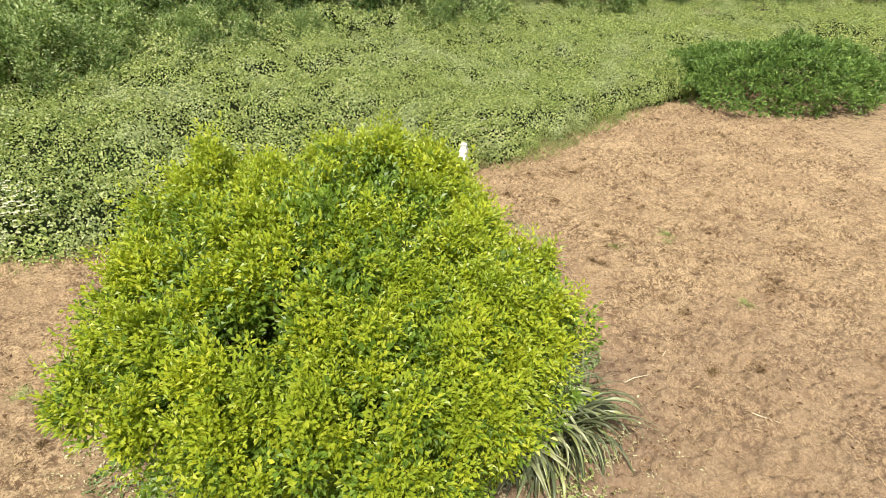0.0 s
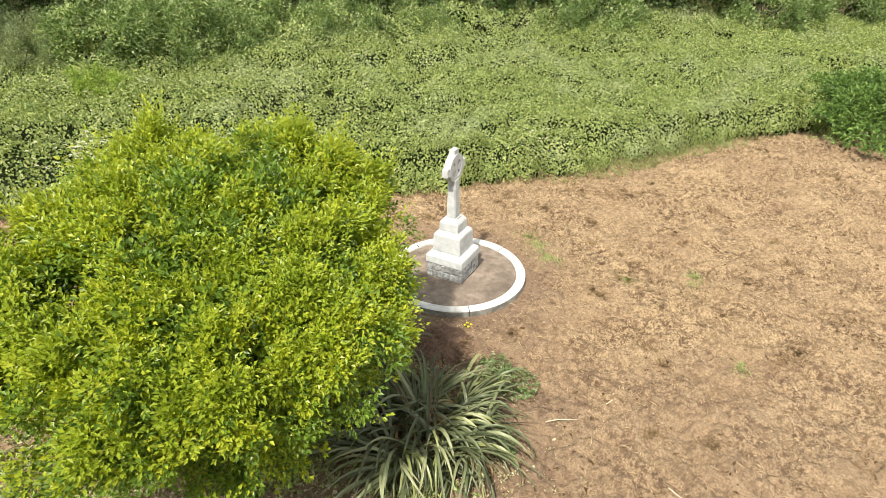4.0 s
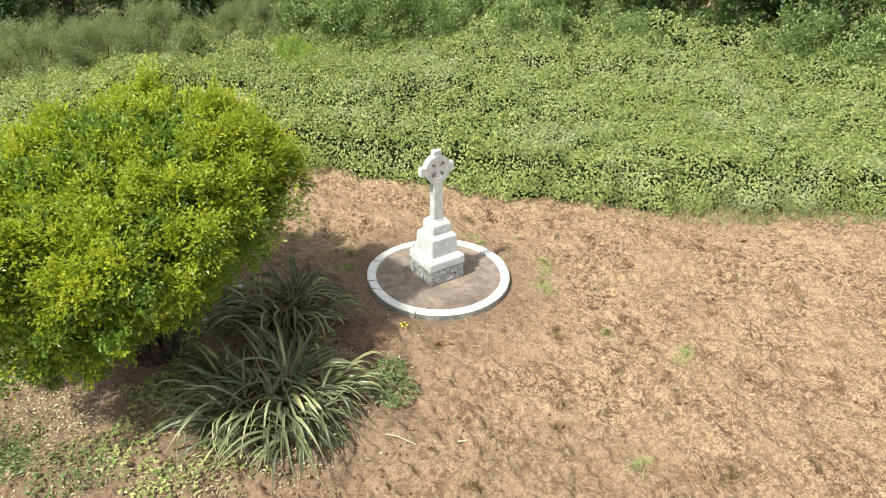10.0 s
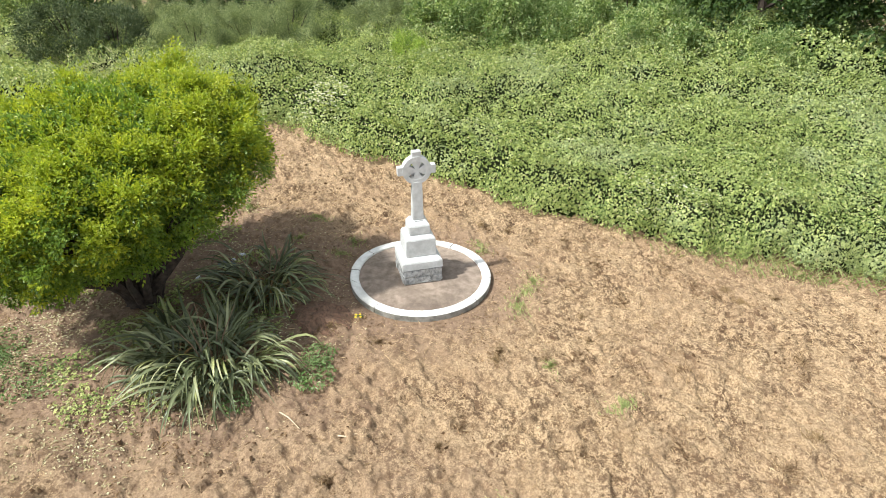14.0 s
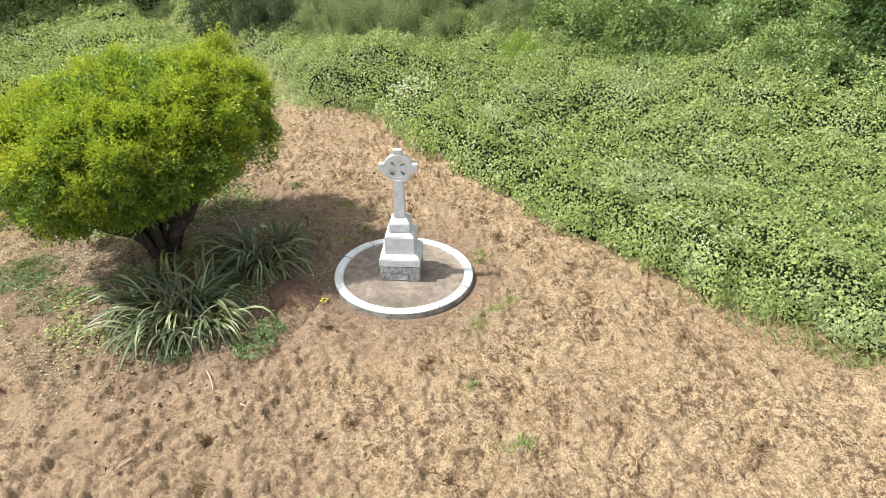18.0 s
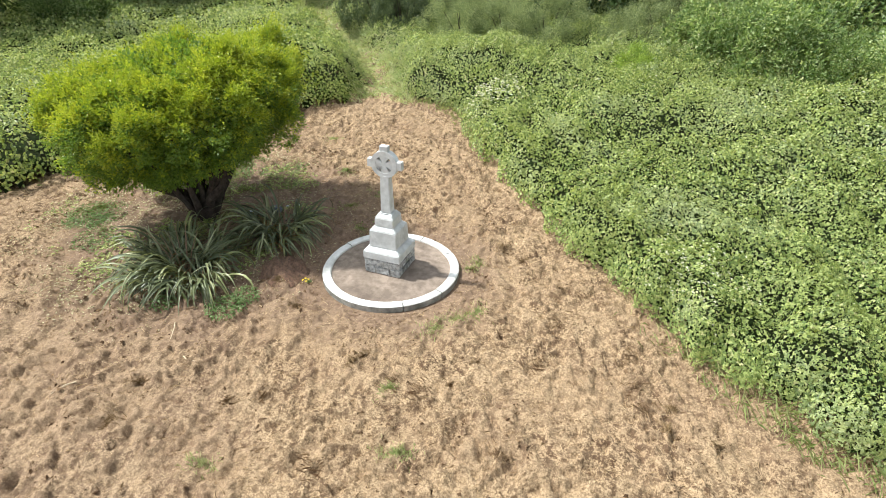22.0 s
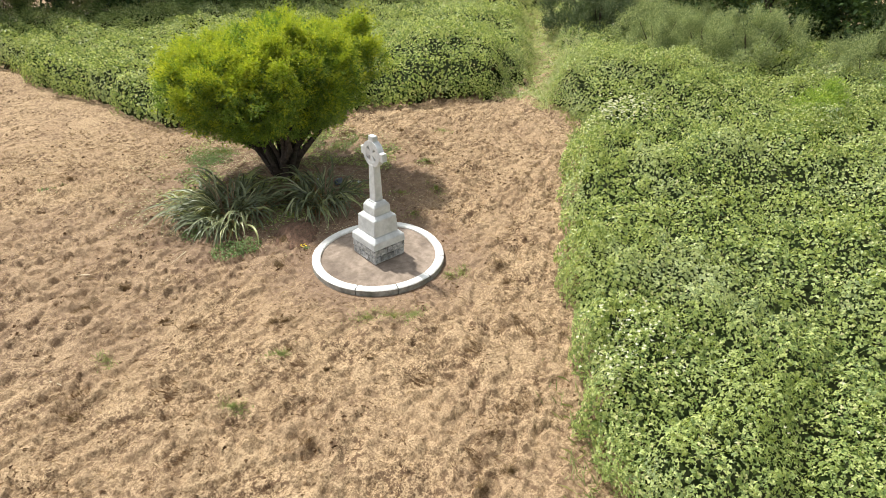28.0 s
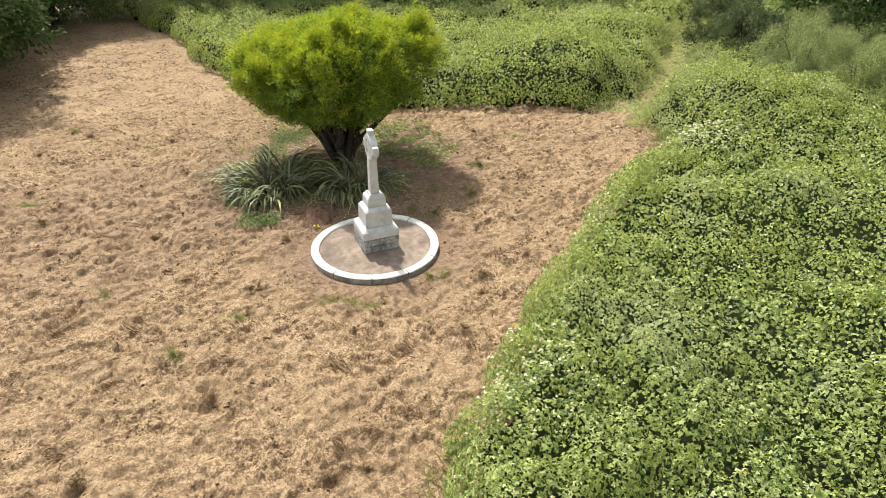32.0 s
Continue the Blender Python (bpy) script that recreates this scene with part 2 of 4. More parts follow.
def ground_mat():
    m, nt, b = mat("mown_ground", 0.95)
    where = coords(nt)
    fine = noise_tex(nt, where, 30.0, 6.0, 0.7)
    straw = ramp(nt, fine, [(0.34, (0.130, 0.079, 0.040)), (0.45, (0.299, 0.206, 0.118)), (0.57, (0.455, 0.326, 0.194))])
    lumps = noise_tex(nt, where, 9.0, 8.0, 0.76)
    # brown thatch in the bump's low spots, with crevice shade painted into it
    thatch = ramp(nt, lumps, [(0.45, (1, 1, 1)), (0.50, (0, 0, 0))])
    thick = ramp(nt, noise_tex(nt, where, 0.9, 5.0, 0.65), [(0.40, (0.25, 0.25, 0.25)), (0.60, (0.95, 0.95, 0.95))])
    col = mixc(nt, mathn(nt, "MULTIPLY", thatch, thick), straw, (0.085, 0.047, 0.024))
    # small dark spots: shade of little pits put into the colour
    pit_shade = ramp(nt, noise_tex(nt, where, 24.0, 4.0, 0.6), [(0.40, (1, 1, 1)), (0.45, (0, 0, 0))])
    col = mixc(nt, mathn(nt, "MULTIPLY", pit_shade, mathn(nt, "MULTIPLY", thick, 0.9)), col, (0.098, 0.054, 0.028))
    # dark earth-brown crescents that also paint in the shade beside clods
    bare = ramp(nt, noise_tex(nt, where, 4.6, 6.0, 0.62), [(0.385, (1, 1, 1)), (0.43, (0, 0, 0))])
    col = mixc(nt, mathn(nt, "MULTIPLY", bare, mathn(nt, "MULTIPLY", thick, 0.85)), col, (0.075, 0.042, 0.022))
    broad = ramp(nt, noise_tex(nt, where, 0.55, 4.0), [(0.42, (0, 0, 0)), (0.62, (1, 1, 1))])
    col = mixc(nt, mathn(nt, "MULTIPLY", broad, 0.35), col, (0.234, 0.151, 0.091))
    # bare earth under the tree and round the kerb, with ragged edges
    ragged = mathn(nt, "MULTIPLY", noise_tex(nt, where, 1.6, 4.0), 2.2)
    for place, reach, amount in (((-1.0, -4.3, 0.0), 3.6, 0.85), ((-0.03, 0.05, 0.0), 1.65, 0.8), ((5.2, -4.6, 0.0), 3.4, 0.30)):
        far = nt.nodes.new("ShaderNodeVectorMath")
        far.operation = "DISTANCE"
        nt.links.new(where, far.inputs[0])
        far.inputs[1].default_value = place
        d = mathn(nt, "ADD", far.outputs["Value"], ragged)
        near = ramp(nt, mathn(nt, "DIVIDE", d, reach + 2.2), [(0.70, (1, 1, 1)), (0.98, (0, 0, 0))])
        earth = ramp(nt, noise_tex(nt, where, 14.0, 6.0, 0.7), [(0.35, (0.137, 0.086, 0.056)), (0.65, (0.273, 0.184, 0.124))])
        col = mixc(nt, mathn(nt, "MULTIPLY", near, amount), col, earth)
    nt.links.new(col, b.inputs["Base Color"])
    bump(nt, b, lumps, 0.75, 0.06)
    return m


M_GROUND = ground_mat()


# ---- mesh helpers ----
def np_mesh(name, verts, faces, material, smooth_faces=False):
    """A mesh from arrays: verts (n, 3), faces (m, 3 or 4)."""
    me = bpy.data.meshes.new(name)
    k = faces.shape[1]
    me.vertices.add(len(verts))
    me.vertices.foreach_set("co", verts.astype(np.float32).ravel())
    me.loops.add(faces.size)
    me.loops.foreach_set("vertex_index", faces.astype(np.int32).ravel())
    me.polygons.add(len(faces))
    me.polygons.foreach_set("loop_start", np.arange(0, faces.size, k, dtype=np.int32))
    me.polygons.foreach_set("use_smooth", np.full(len(faces), smooth_faces))
    me.update(calc_edges=True)
    me.materials.append(material)
    return me


def part(name, data, parent, label=""):
    """One mesh object under a thing or a part. data: a mesh, or (bmesh, material)."""
    if isinstance(data, tuple):
        bm, material = data
        me = bpy.data.meshes.new(name)
        bm.to_mesh(me)
        bm.free()
        me.materials.append(material)
        data = me
    ob = new(name, data)
    ob.parent = parent
    return tagged(ob, label)


def thing(name, m, label, category, group="", kind=""):
    ob = new(name)
    ob.empty_display_size = 0.2
    ob.matrix_world = m
    return tagged(ob, label, category, group, kind)


def unit(v):
    return v / np.maximum(np.linalg.norm(v, axis=-1, keepdims=True), 1e-9)


def leaves(pos, axis, normal, length, width, fold=0.25, droop=0.15):
    """Simple pointed leaves, each a folded blade of two triangles on either side of its rib."""
    axis = unit(axis)
    side = unit(np.cross(axis, normal))
    up = np.cross(side, axis)
    length, width = np.reshape(length, (-1, 1)), np.reshape(width, (-1, 1))
    mid = pos + axis * length * 0.45
    v = np.stack([pos, mid + side * width / 2 + up * width * fold, pos + axis * length - up * length * droop, mid - side * width / 2 + up * width * fold], 1)
    n = len(pos)
    f = (np.arange(n)[:, None, None] * 4 + np.array([[0, 1, 2], [0, 2, 3]])).reshape(-1, 3)
    return v.reshape(-1, 3), f


def trefoils(pos, axis, normal, length):
    """Bramble leaves: three toothless leaflets on one stalk end."""
    axis = unit(axis)
    side = unit(np.cross(axis, normal))
    up = np.cross(side, axis)
    length = np.reshape(length, (-1, 1))
    v = [pos]
    for turn, size in ((0.0, 1.0), (1.25, 0.8), (-1.25, 0.8)):
        a = axis * math.cos(turn) + side * math.sin(turn)
        s = side * math.cos(turn) - axis * math.sin(turn)
        mid = pos + a * length * 0.5 * size
        v += [mid + s * length * 0.33 * size + up * length * 0.08, pos + a * length * size - up * length * 0.18, mid - s * length * 0.33 * size + up * length * 0.08]
    v = np.stack(v, 1)
    t = np.array([[0, 1, 2], [0, 2, 3], [0, 4, 5], [0, 5, 6], [0, 7, 8], [0, 8, 9]])
    f = (np.arange(len(pos))[:, None, None] * 10 + t).reshape(-1, 3)
    return v.reshape(-1, 3), f


def blades(pos, lean, length, width):
    """Grass blades: bent slivers of two triangles. lean: the way the tip goes, not of unit length."""
    length, width = np.reshape(length, (-1, 1)), np.reshape(width, (-1, 1))
    a = unit(lean)
    side = unit(np.cross(a, np.array([0.0, 0.0, 1.0]) + 0.001))
    mid = pos + a * length * 0.5 + np.array([0, 0, 1.0]) * length * 0.12
    v = np.stack([pos - side * width / 2, pos + side * width / 2, mid + side * width / 2.5, pos + a * length], 1)
    f = (np.arange(len(pos))[:, None, None] * 4 + np.array([[0, 1, 2], [0, 2, 3]])).reshape(-1, 3)
    return v.reshape(-1, 3), f


def tube(bm, points, radii, sides=8, wobble=0.0):
    """A tapered limb along points."""
    rings = []
    pts = [Vector(p) for p in points]
    for i, (p, r) in enumerate(zip(pts, radii)):
        d = (pts[min(i + 1, len(pts) - 1)] - pts[max(i - 1, 0)]).normalized()
        q = d.to_track_quat("Z", "Y")
        rings.append([bm.verts.new(p + q @ Vector((math.cos(a) * r * (1 + wobble * math.sin(3 * a + i)), math.sin(a) * r, 0)))
                      for a in (2 * math.pi * k / sides for k in range(sides))])
    for a, b in zip(rings, rings[1:]):
        for k in range(sides):
            bm.faces.new((a[k], a[(k + 1) % sides], b[(k + 1) % sides], b[k]))
    bm.faces.new(list(reversed(rings[0])))
    bm.faces.new(rings[-1])


def frustum_stack(levels, bevel=0.012):
    """A block of square levels: (z, half width in x, half width in y) from bottom to top, edges slightly worn."""
    bm = bmesh.new()
    rings = [[bm.verts.new((sx * hx, sy * hy, z)) for sx, sy in ((-1, -1), (1, -1), (1, 1), (-1, 1))] for z, hx, hy in levels]
    for a, b in zip(rings, rings[1:]):
        for k in range(4):
            bm.faces.new((a[k], a[(k + 1) % 4], b[(k + 1) % 4], b[k]))
    bm.faces.new(list(reversed(rings[0])))
    bm.faces.new(rings[-1])
    bmesh.ops.bevel(bm, geom=bm.edges[:], offset=bevel, segments=2, affect="EDGES")
    return bm


# ---- the plan: the clearing's edge, and how high the brambles stand ----
CLEARING = np.array([(-11.3, -2.8), (-11.0, -1.7), (-10.5, -0.85), (-9.1, -0.4), (-7.6, 0.25), (-6.0, 0.9), (-3.7, 2.4), (-2.0, 3.4), (-0.8, 4.5), (0.6, 5.2), (1.9, 6.4), (2.9, 7.4),
                     (4.1, 8.9), (5.9, 10.5), (8.0, 11.8), (9.0, 14.0), (11.0, 16.5), (16.0, 17.5), (21.0, 20.0), (60.0, 24.0), (60.0, -33.0), (0.8, -31.0),
                     (-0.3, -24.0), (-0.1, -20.0), (-0.6, -16.0), (-0.8, -13.0), (-1.0, -11.0), (-3.0, -9.7), (-6.1, -7.8), (-7.6, -7.1), (-9.1, -6.3), (-10.3, -5.2), (-11.5, -4.6), (-11.8, -3.7)])
PATHWAY = np.array([(-11.4, -3.7), (-12.3, -4.2), (-13.4, -4.7), (-14.6, -5.2), (-16.8, -6.3), (-19.0, -8.1), (-21.2, -9.6), (-23.5, -11.2), (-26.5, -12.7), (-31.0, -15.0)])


def seg_distance(x, y, a, b):
    ab = b - a
    k = np.clip(((x - a[0]) * ab[0] + (y - a[1]) * ab[1]) / (ab @ ab), 0, 1)
    return np.hypot(x - a[0] - k * ab[0], y - a[1] - k * ab[1])


def outside(x, y):
    """Metres beyond the clearing's edge; negative inside."""
    d, inside = np.full(x.shape, 1e9), np.zeros(x.shape, bool)
    for a, b in zip(CLEARING, np.roll(CLEARING, -1, 0)):
        d = np.minimum(d, seg_distance(x, y, a, b))
        if a[1] != b[1]:
            inside ^= ((a[1] > y) != (b[1] > y)) & (x < a[0] + (y - a[1]) / (b[1] - a[1]) * (b[0] - a[0]))
    return np.where(inside, -d, d)


def pathway(x, y):
    return np.min([seg_distance(x, y, a, b) for a, b in zip(PATHWAY, PATHWAY[1:])], axis=0)


def hump(x, y, cx, cy, r, h):
    return h * np.exp(-((x - cx) ** 2 + (y - cy) ** 2) / (2 * r * r))


def bramble_height(x, y, inset=0.0, fine=True):
    d = outside(x, y) - inset + 0.34 * fbm(x, y, 0.9, 3, 5)
    h = 1.02 + 0.30 * fbm(x, y, 3.4, 2, 1) + 0.20 * fbm(x, y, 1.2, 3, 2)
    if fine:
        h = h + 0.48 * np.abs(fbm(x, y, 1.3, 2, 3)) + 0.36 * np.abs(fbm(x, y, 0.45, 2, 4)) - 0.16
    h = h + hump(x, y, -11.6, -8.0, 1.9, 0.95) + hump(x, y, -14.2, -0.9, 2.0, 0.85) + hump(x, y, -5.5, -12.5, 3.0, 0.4) + hump(x, y, -17.5, -11.5, 2.6, 0.7)
    h = h + 0.9 * smooth(8, 16, d) * (y > -3)
    edge = np.clip(d / 0.55, 0, 1) ** 0.42
    way = smooth(0.25, 1.55, pathway(x, y) + 0.6 * fbm(x, y, 1.1, 3, 9))
    return h * edge * (0.06 + 0.94 * way), d


# ---- ground: one sheet out to the horizon ----
def spaced(*zones):
    """Grid lines: zones of (from, to, step), end to end, then ever wider steps to the horizon on both sides."""
    mid = np.concatenate([np.arange(a, b, step) for a, b, step in zones])
    out0 = np.cumsum(np.geomspace(zones[0][2] * 1.3, 60, 40))
    out1 = np.cumsum(np.geomspace(zones[-1][2] * 1.3, 60, 40))
    return np.concatenate([(zones[0][0] - out0)[::-1], mid, zones[-1][1] + out1])


def relief(x, y):
    """Clods and clumps of cut grass, smoother under the tree and flat inside the kerb."""
    south = smooth(-12, -7, y)
    clods = 0.035 * smooth(-0.1, 0.25, fbm(x, y, 0.5, 3, 11)) + (0.033 + 0.036 * south) * smooth(-0.08, 0.10, fbm(x * 0.85, y * 1.15, 0.26, 2, 12))
    clods = clods + (0.034 + 0.036 * south) * smooth(-0.04, 0.10, fbm(x, y, 0.13, 2, 15)) * (0.35 + 0.65 * smooth(-0.2, 0.2, fbm(x, y, 0.9, 2, 16))) + 0.05 * fbm(x, y, 3.0, 2, 13) - 0.05
    soft = 1 - 0.72 * np.exp(-((x + 1.0) ** 2 + (y + 4.6) ** 2) / 8)
    r = np.hypot(x + 0.03, y - 0.05)
    off = smooth(1.38, 2.1, r)
    return clods * smooth(14.0, 10.0, x) * smooth(-36.0, -24.0, y) * soft * off * np.exp(-np.maximum(np.hypot(x, y) - 25, 0) / 15) - 0.03 * (1 - smooth(1.3, 1.5, r))


gx, gy = np.meshgrid(spaced((-11.0, -5.0, 0.09), (-5.0, 0.5, 0.055), (0.5, 8.6, 0.034), (8.6, 11.0, 0.07)), spaced((-30.0, -12.0, 0.15), (-12.0, -6.0, 0.06), (-6.0, 9.4, 0.036), (9.4, 16.0, 0.13)))
gz = relief(gx, gy)
rows_n, cols_n = gx.shape
idx = np.arange(rows_n * cols_n).reshape(rows_n, cols_n)
quads = np.stack([idx[:-1, :-1], idx[:-1, 1:], idx[1:, 1:], idx[1:, :-1]], -1).reshape(-1, 4)
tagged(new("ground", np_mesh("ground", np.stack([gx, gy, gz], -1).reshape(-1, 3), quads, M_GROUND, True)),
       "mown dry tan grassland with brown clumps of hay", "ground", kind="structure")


ground_z = relief


# ---- brambles ----
def bramble_thicket(name, box, density, size, label):
    x0, y0, x1, y1 = box
    root = tagged(new(name), label, "brambles", kind="stuff")
    # a near-black sheet beneath the leaves: deep shade between them put into colour
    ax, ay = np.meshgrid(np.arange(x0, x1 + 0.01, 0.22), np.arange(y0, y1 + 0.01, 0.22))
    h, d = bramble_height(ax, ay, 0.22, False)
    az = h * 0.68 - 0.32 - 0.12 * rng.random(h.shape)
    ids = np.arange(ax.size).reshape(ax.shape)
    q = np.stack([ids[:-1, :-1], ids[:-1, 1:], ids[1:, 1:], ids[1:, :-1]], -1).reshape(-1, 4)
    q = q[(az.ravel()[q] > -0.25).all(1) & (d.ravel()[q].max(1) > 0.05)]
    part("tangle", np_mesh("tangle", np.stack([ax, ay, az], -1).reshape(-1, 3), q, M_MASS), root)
    # leaves over it: three-part ones where they can be told apart, single ones further off
    every = []
    for kind, dense, length in (("near", density * 5.0, size * 0.86), ("far", density * 2.9, size * 1.45)):
        n = int((x1 - x0) * (y1 - y0) * dense)
        px, py = rng.uniform(x0, x1, n), rng.uniform(y0, y1, n)
        off = np.hypot(px - 6.0, py - 8.0) + rng.normal(0, 0.8, n)
        k = off < 9.5 if kind == "near" else off >= 9.5
        px, py = px[k], py[k]
        h, d = bramble_height(px, py)
        n = len(px)
        keep = (d > 0.03) & (rng.random(n) < np.where(d < 0.9, 0.72, np.where(d < 13, 0.52, 0.22)))
        # thin in the creases between the hummocks
        keep &= rng.random(n) < (0.30 if kind == "near" else 0.12) + 0.95 * smooth(0.06, 0.24, np.abs(fbm(px, py, 1.3, 2, 3)) * 0.5 + np.abs(fbm(px, py, 0.5, 2, 4)) * 0.8) + 0.7 * (d < 0.5)
        px, py, h, d = px[keep], py[keep], h[keep], d[keep]
        n = len(px)
        if not n:
            continue
        e = 0.09
        hx, hy = bramble_height(px + e, py)[0] - h, bramble_height(px, py + e)[0] - h
        steep = np.sqrt(1 + (hx / e) ** 2 + (hy / e) ** 2)
        keep = rng.random(n) < np.minimum(steep / 2.3, 1)
        px, py, h, d, hx, hy = px[keep], py[keep], h[keep], d[keep], hx[keep], hy[keep]
        n = len(px)
        sink = np.where(d < 0.6, rng.random(n) * 0.75 * h, (0.34 if kind == "near" else 0.36) * rng.random(n) ** 1.6)
        pos = np.stack([px, py, np.maximum(h - sink, 0.03)], 1)
        nor = unit(np.stack([-hx / e, -hy / e, np.full(n, 0.8)], 1) + rng.normal(0, 0.36, (n, 3)))
        ax_ = unit(np.cross(nor, rng.normal(0, 1, (n, 3))))
        leng = length * rng.uniform(0.65, 1.3, n) * np.where(d > 13, 1.5, 1.0)
        made = trefoils(pos, ax_, nor, leng) if kind == "near" else leaves(pos, ax_, nor, leng, leng * 0.75)
        part("leaves", np_mesh("leaves", *made, M_BRAMBLE), root)
        every.append(np.concatenate([pos, nor], 1))
    every = np.concatenate(every)
    pos, nor = every[:, :3], every[:, 3:]
    px, py, n = pos[:, 0], pos[:, 1], len(pos)
    # blossom, thick in a few places
    k = rng.random(n) < 0.0007 + 0.13 * np.exp(-((px - 0.2) ** 2 + (py - 5.9) ** 2) / 0.55) + 0.28 * np.exp(-((px + 10.2) ** 2 + (py - 0.55) ** 2) / 0.45) \
        + 0.005 * smooth(0.2, 0.6, fbm(px, py, 2.2, 2, 33)) + 0.25 * np.exp(-((px + 9.6) ** 2 + (py - 0.25) ** 2) / 0.2)
    k &= nor[:, 2] > 0.3
    bp = pos[k] + np.array([0, 0, 0.05])
    v, f = [], []
    for turn in range(3):
        a = 2.1 * turn
        vv, ff = leaves(bp, np.tile([math.cos(a), math.sin(a), 0.1], (len(bp), 1)), np.tile([0, 0, 1.0], (len(bp), 1)), rng.uniform(0.02, 0.04, len(bp)) * np.where(bp[:, 0] < -8, 1.9, 1.0), 0.028 * np.where(bp[:, 0] < -8, 1.9, 1.0))
        f.append(ff + sum(len(w) for w in v))
        v.append(vv)
    part("blossom", np_mesh("blossom", np.concatenate(v), np.concatenate(f), M_BLOSSOM), root, "small white blossom")
    return root


bramble_thicket("bramble_thicket", (-30.0, -6.0, 24.0, 27.0), 560, 0.054, "dense green bramble thicket with scattered white blossom")
bramble_thicket("bramble_thicket", (-36.0, -32.0, 0.8, -6.0), 300, 0.070, "green bramble mounds at the edge of dry mown grass")


# ---- leafy shrubs and trees ----
def leaf_cloud(n, shape, seed, leaf, per=12, spread=0.16, width=0.5, loose=0.32):
    """Leaves in sprigs over a lumpy crown. shape(direction array) gives each sprig's place; leaf: length in metres."""
    g = np.random.default_rng(seed)
    sprig, out = shape(g, n // per)
    pos = np.repeat(sprig, per, 0)
    way = np.repeat(out, per, 0)
    k = np.tile(np.arange(per) / per, len(sprig))[:, None]
    jitter = g.normal(0, 1, (len(pos), 3))
    pos = pos + way * spread * (k - 0.4) * 1.6 + jitter * spread * loose
    axis = unit(way * (0.35 + 0.5 * k) + jitter * 0.45)
    nor = unit(way * 0.8 + np.array([0, 0, 0.7]) + np.repeat(g.normal(0, 0.24, (len(sprig), 3)), per, 0) + g.normal(0, 0.18, (len(pos), 3)))
    size = leaf * g.uniform(0.7, 1.25, len(pos))
    return leaves(pos, axis, nor, size, size * width)


def lumpy(rx, ry, z0, z1, lumps=0.2, inner=0.25, widest=0.45, high=1.0):
    """A crown of those half widths between two heights, its outline broken by lobes."""
    def shape(g, n):
        a, c = g.uniform(0, 2 * math.pi, n), g.uniform(0, 1, n) ** high
        z = z0 + (z1 - z0) * c
        prof = np.where(c < widest, np.sqrt(np.clip(1 - ((widest - c) / (widest + 0.5)) ** 2, 0, 1)), np.sqrt(np.clip(1 - ((c - widest) / (1.0 - widest)) ** 2, 0, 1)))
        lobe = 1 + lumps * fbm(a * 3.2 + 5, c * 2.5, 1.0, 3, 41)
        depth = np.where(g.random(n) < inner, g.uniform(0.45, 0.9, n), g.uniform(0.86, 1.03, n))
        r = prof * lobe * depth
        p = np.stack([np.cos(a) * rx * r, np.sin(a) * ry * r, 0 * z], 1)
        p[:, 2] = np.maximum(z * (1 + lumps * fbm(p[:, 0], p[:, 1], 1.1, 3, 43)), 0.05)
        out = unit(np.stack([np.cos(a) * prof, np.sin(a) * prof, (c - widest) * 1.6 + 0.35], 1))
        return p, out
    return shape


def clumpy(rx, ry, h, m, seed, low=-0.25, big=0.36, shoots=0.1, upright=0.5):
    """A shrub of separate leafy clumps over a dome, with dark gaps between them."""
    g0 = np.random.default_rng(seed)
    k = np.arange(m) + 0.5
    dz = 1 + (low - 1) * k / m
    ca = k * 2.39996 + g0.normal(0, 0.25, m)
    flat = np.sqrt(np.clip(1 - dz * dz, 0, 1))
    lobe = 1 + g0.normal(0, 0.13, m)
    cr = big * min(rx, h) * g0.uniform(0.55, 1.15, m)
    middle = np.stack([np.cos(ca) * flat * (rx * lobe - 0.6 * cr), np.sin(ca) * flat * (ry * lobe - 0.6 * cr), 0.36 * h + np.where(dz > 0, 0.62 * h * lobe, 0.3 * h) * dz - 0.3 * cr], 1)
    outward = unit(np.stack([np.cos(ca) * flat, np.sin(ca) * flat, dz], 1))

    def shape(g, n):
        i = g.choice(m, n, p=cr ** 2 / np.sum(cr ** 2))
        way = unit(g.normal(0, 1, (n, 3)) + outward[i] * 0.9 + np.array([0, 0, upright]))
        k = np.where(g.random(n) < 0.2, g.uniform(0.2, 0.8, n), g.uniform(0.8, 1.1, n)) + np.where(g.random(n) < shoots, g.uniform(0.1, 0.5, n), 0)
        p = middle[i] + way * (cr[i] * k)[:, None]
        p[:, 2] = np.maximum(p[:, 2], 0.06)
        return p, unit(way * 0.6 + outward[i] * 0.4 + np.array([0, 0, upright]))
    return shape


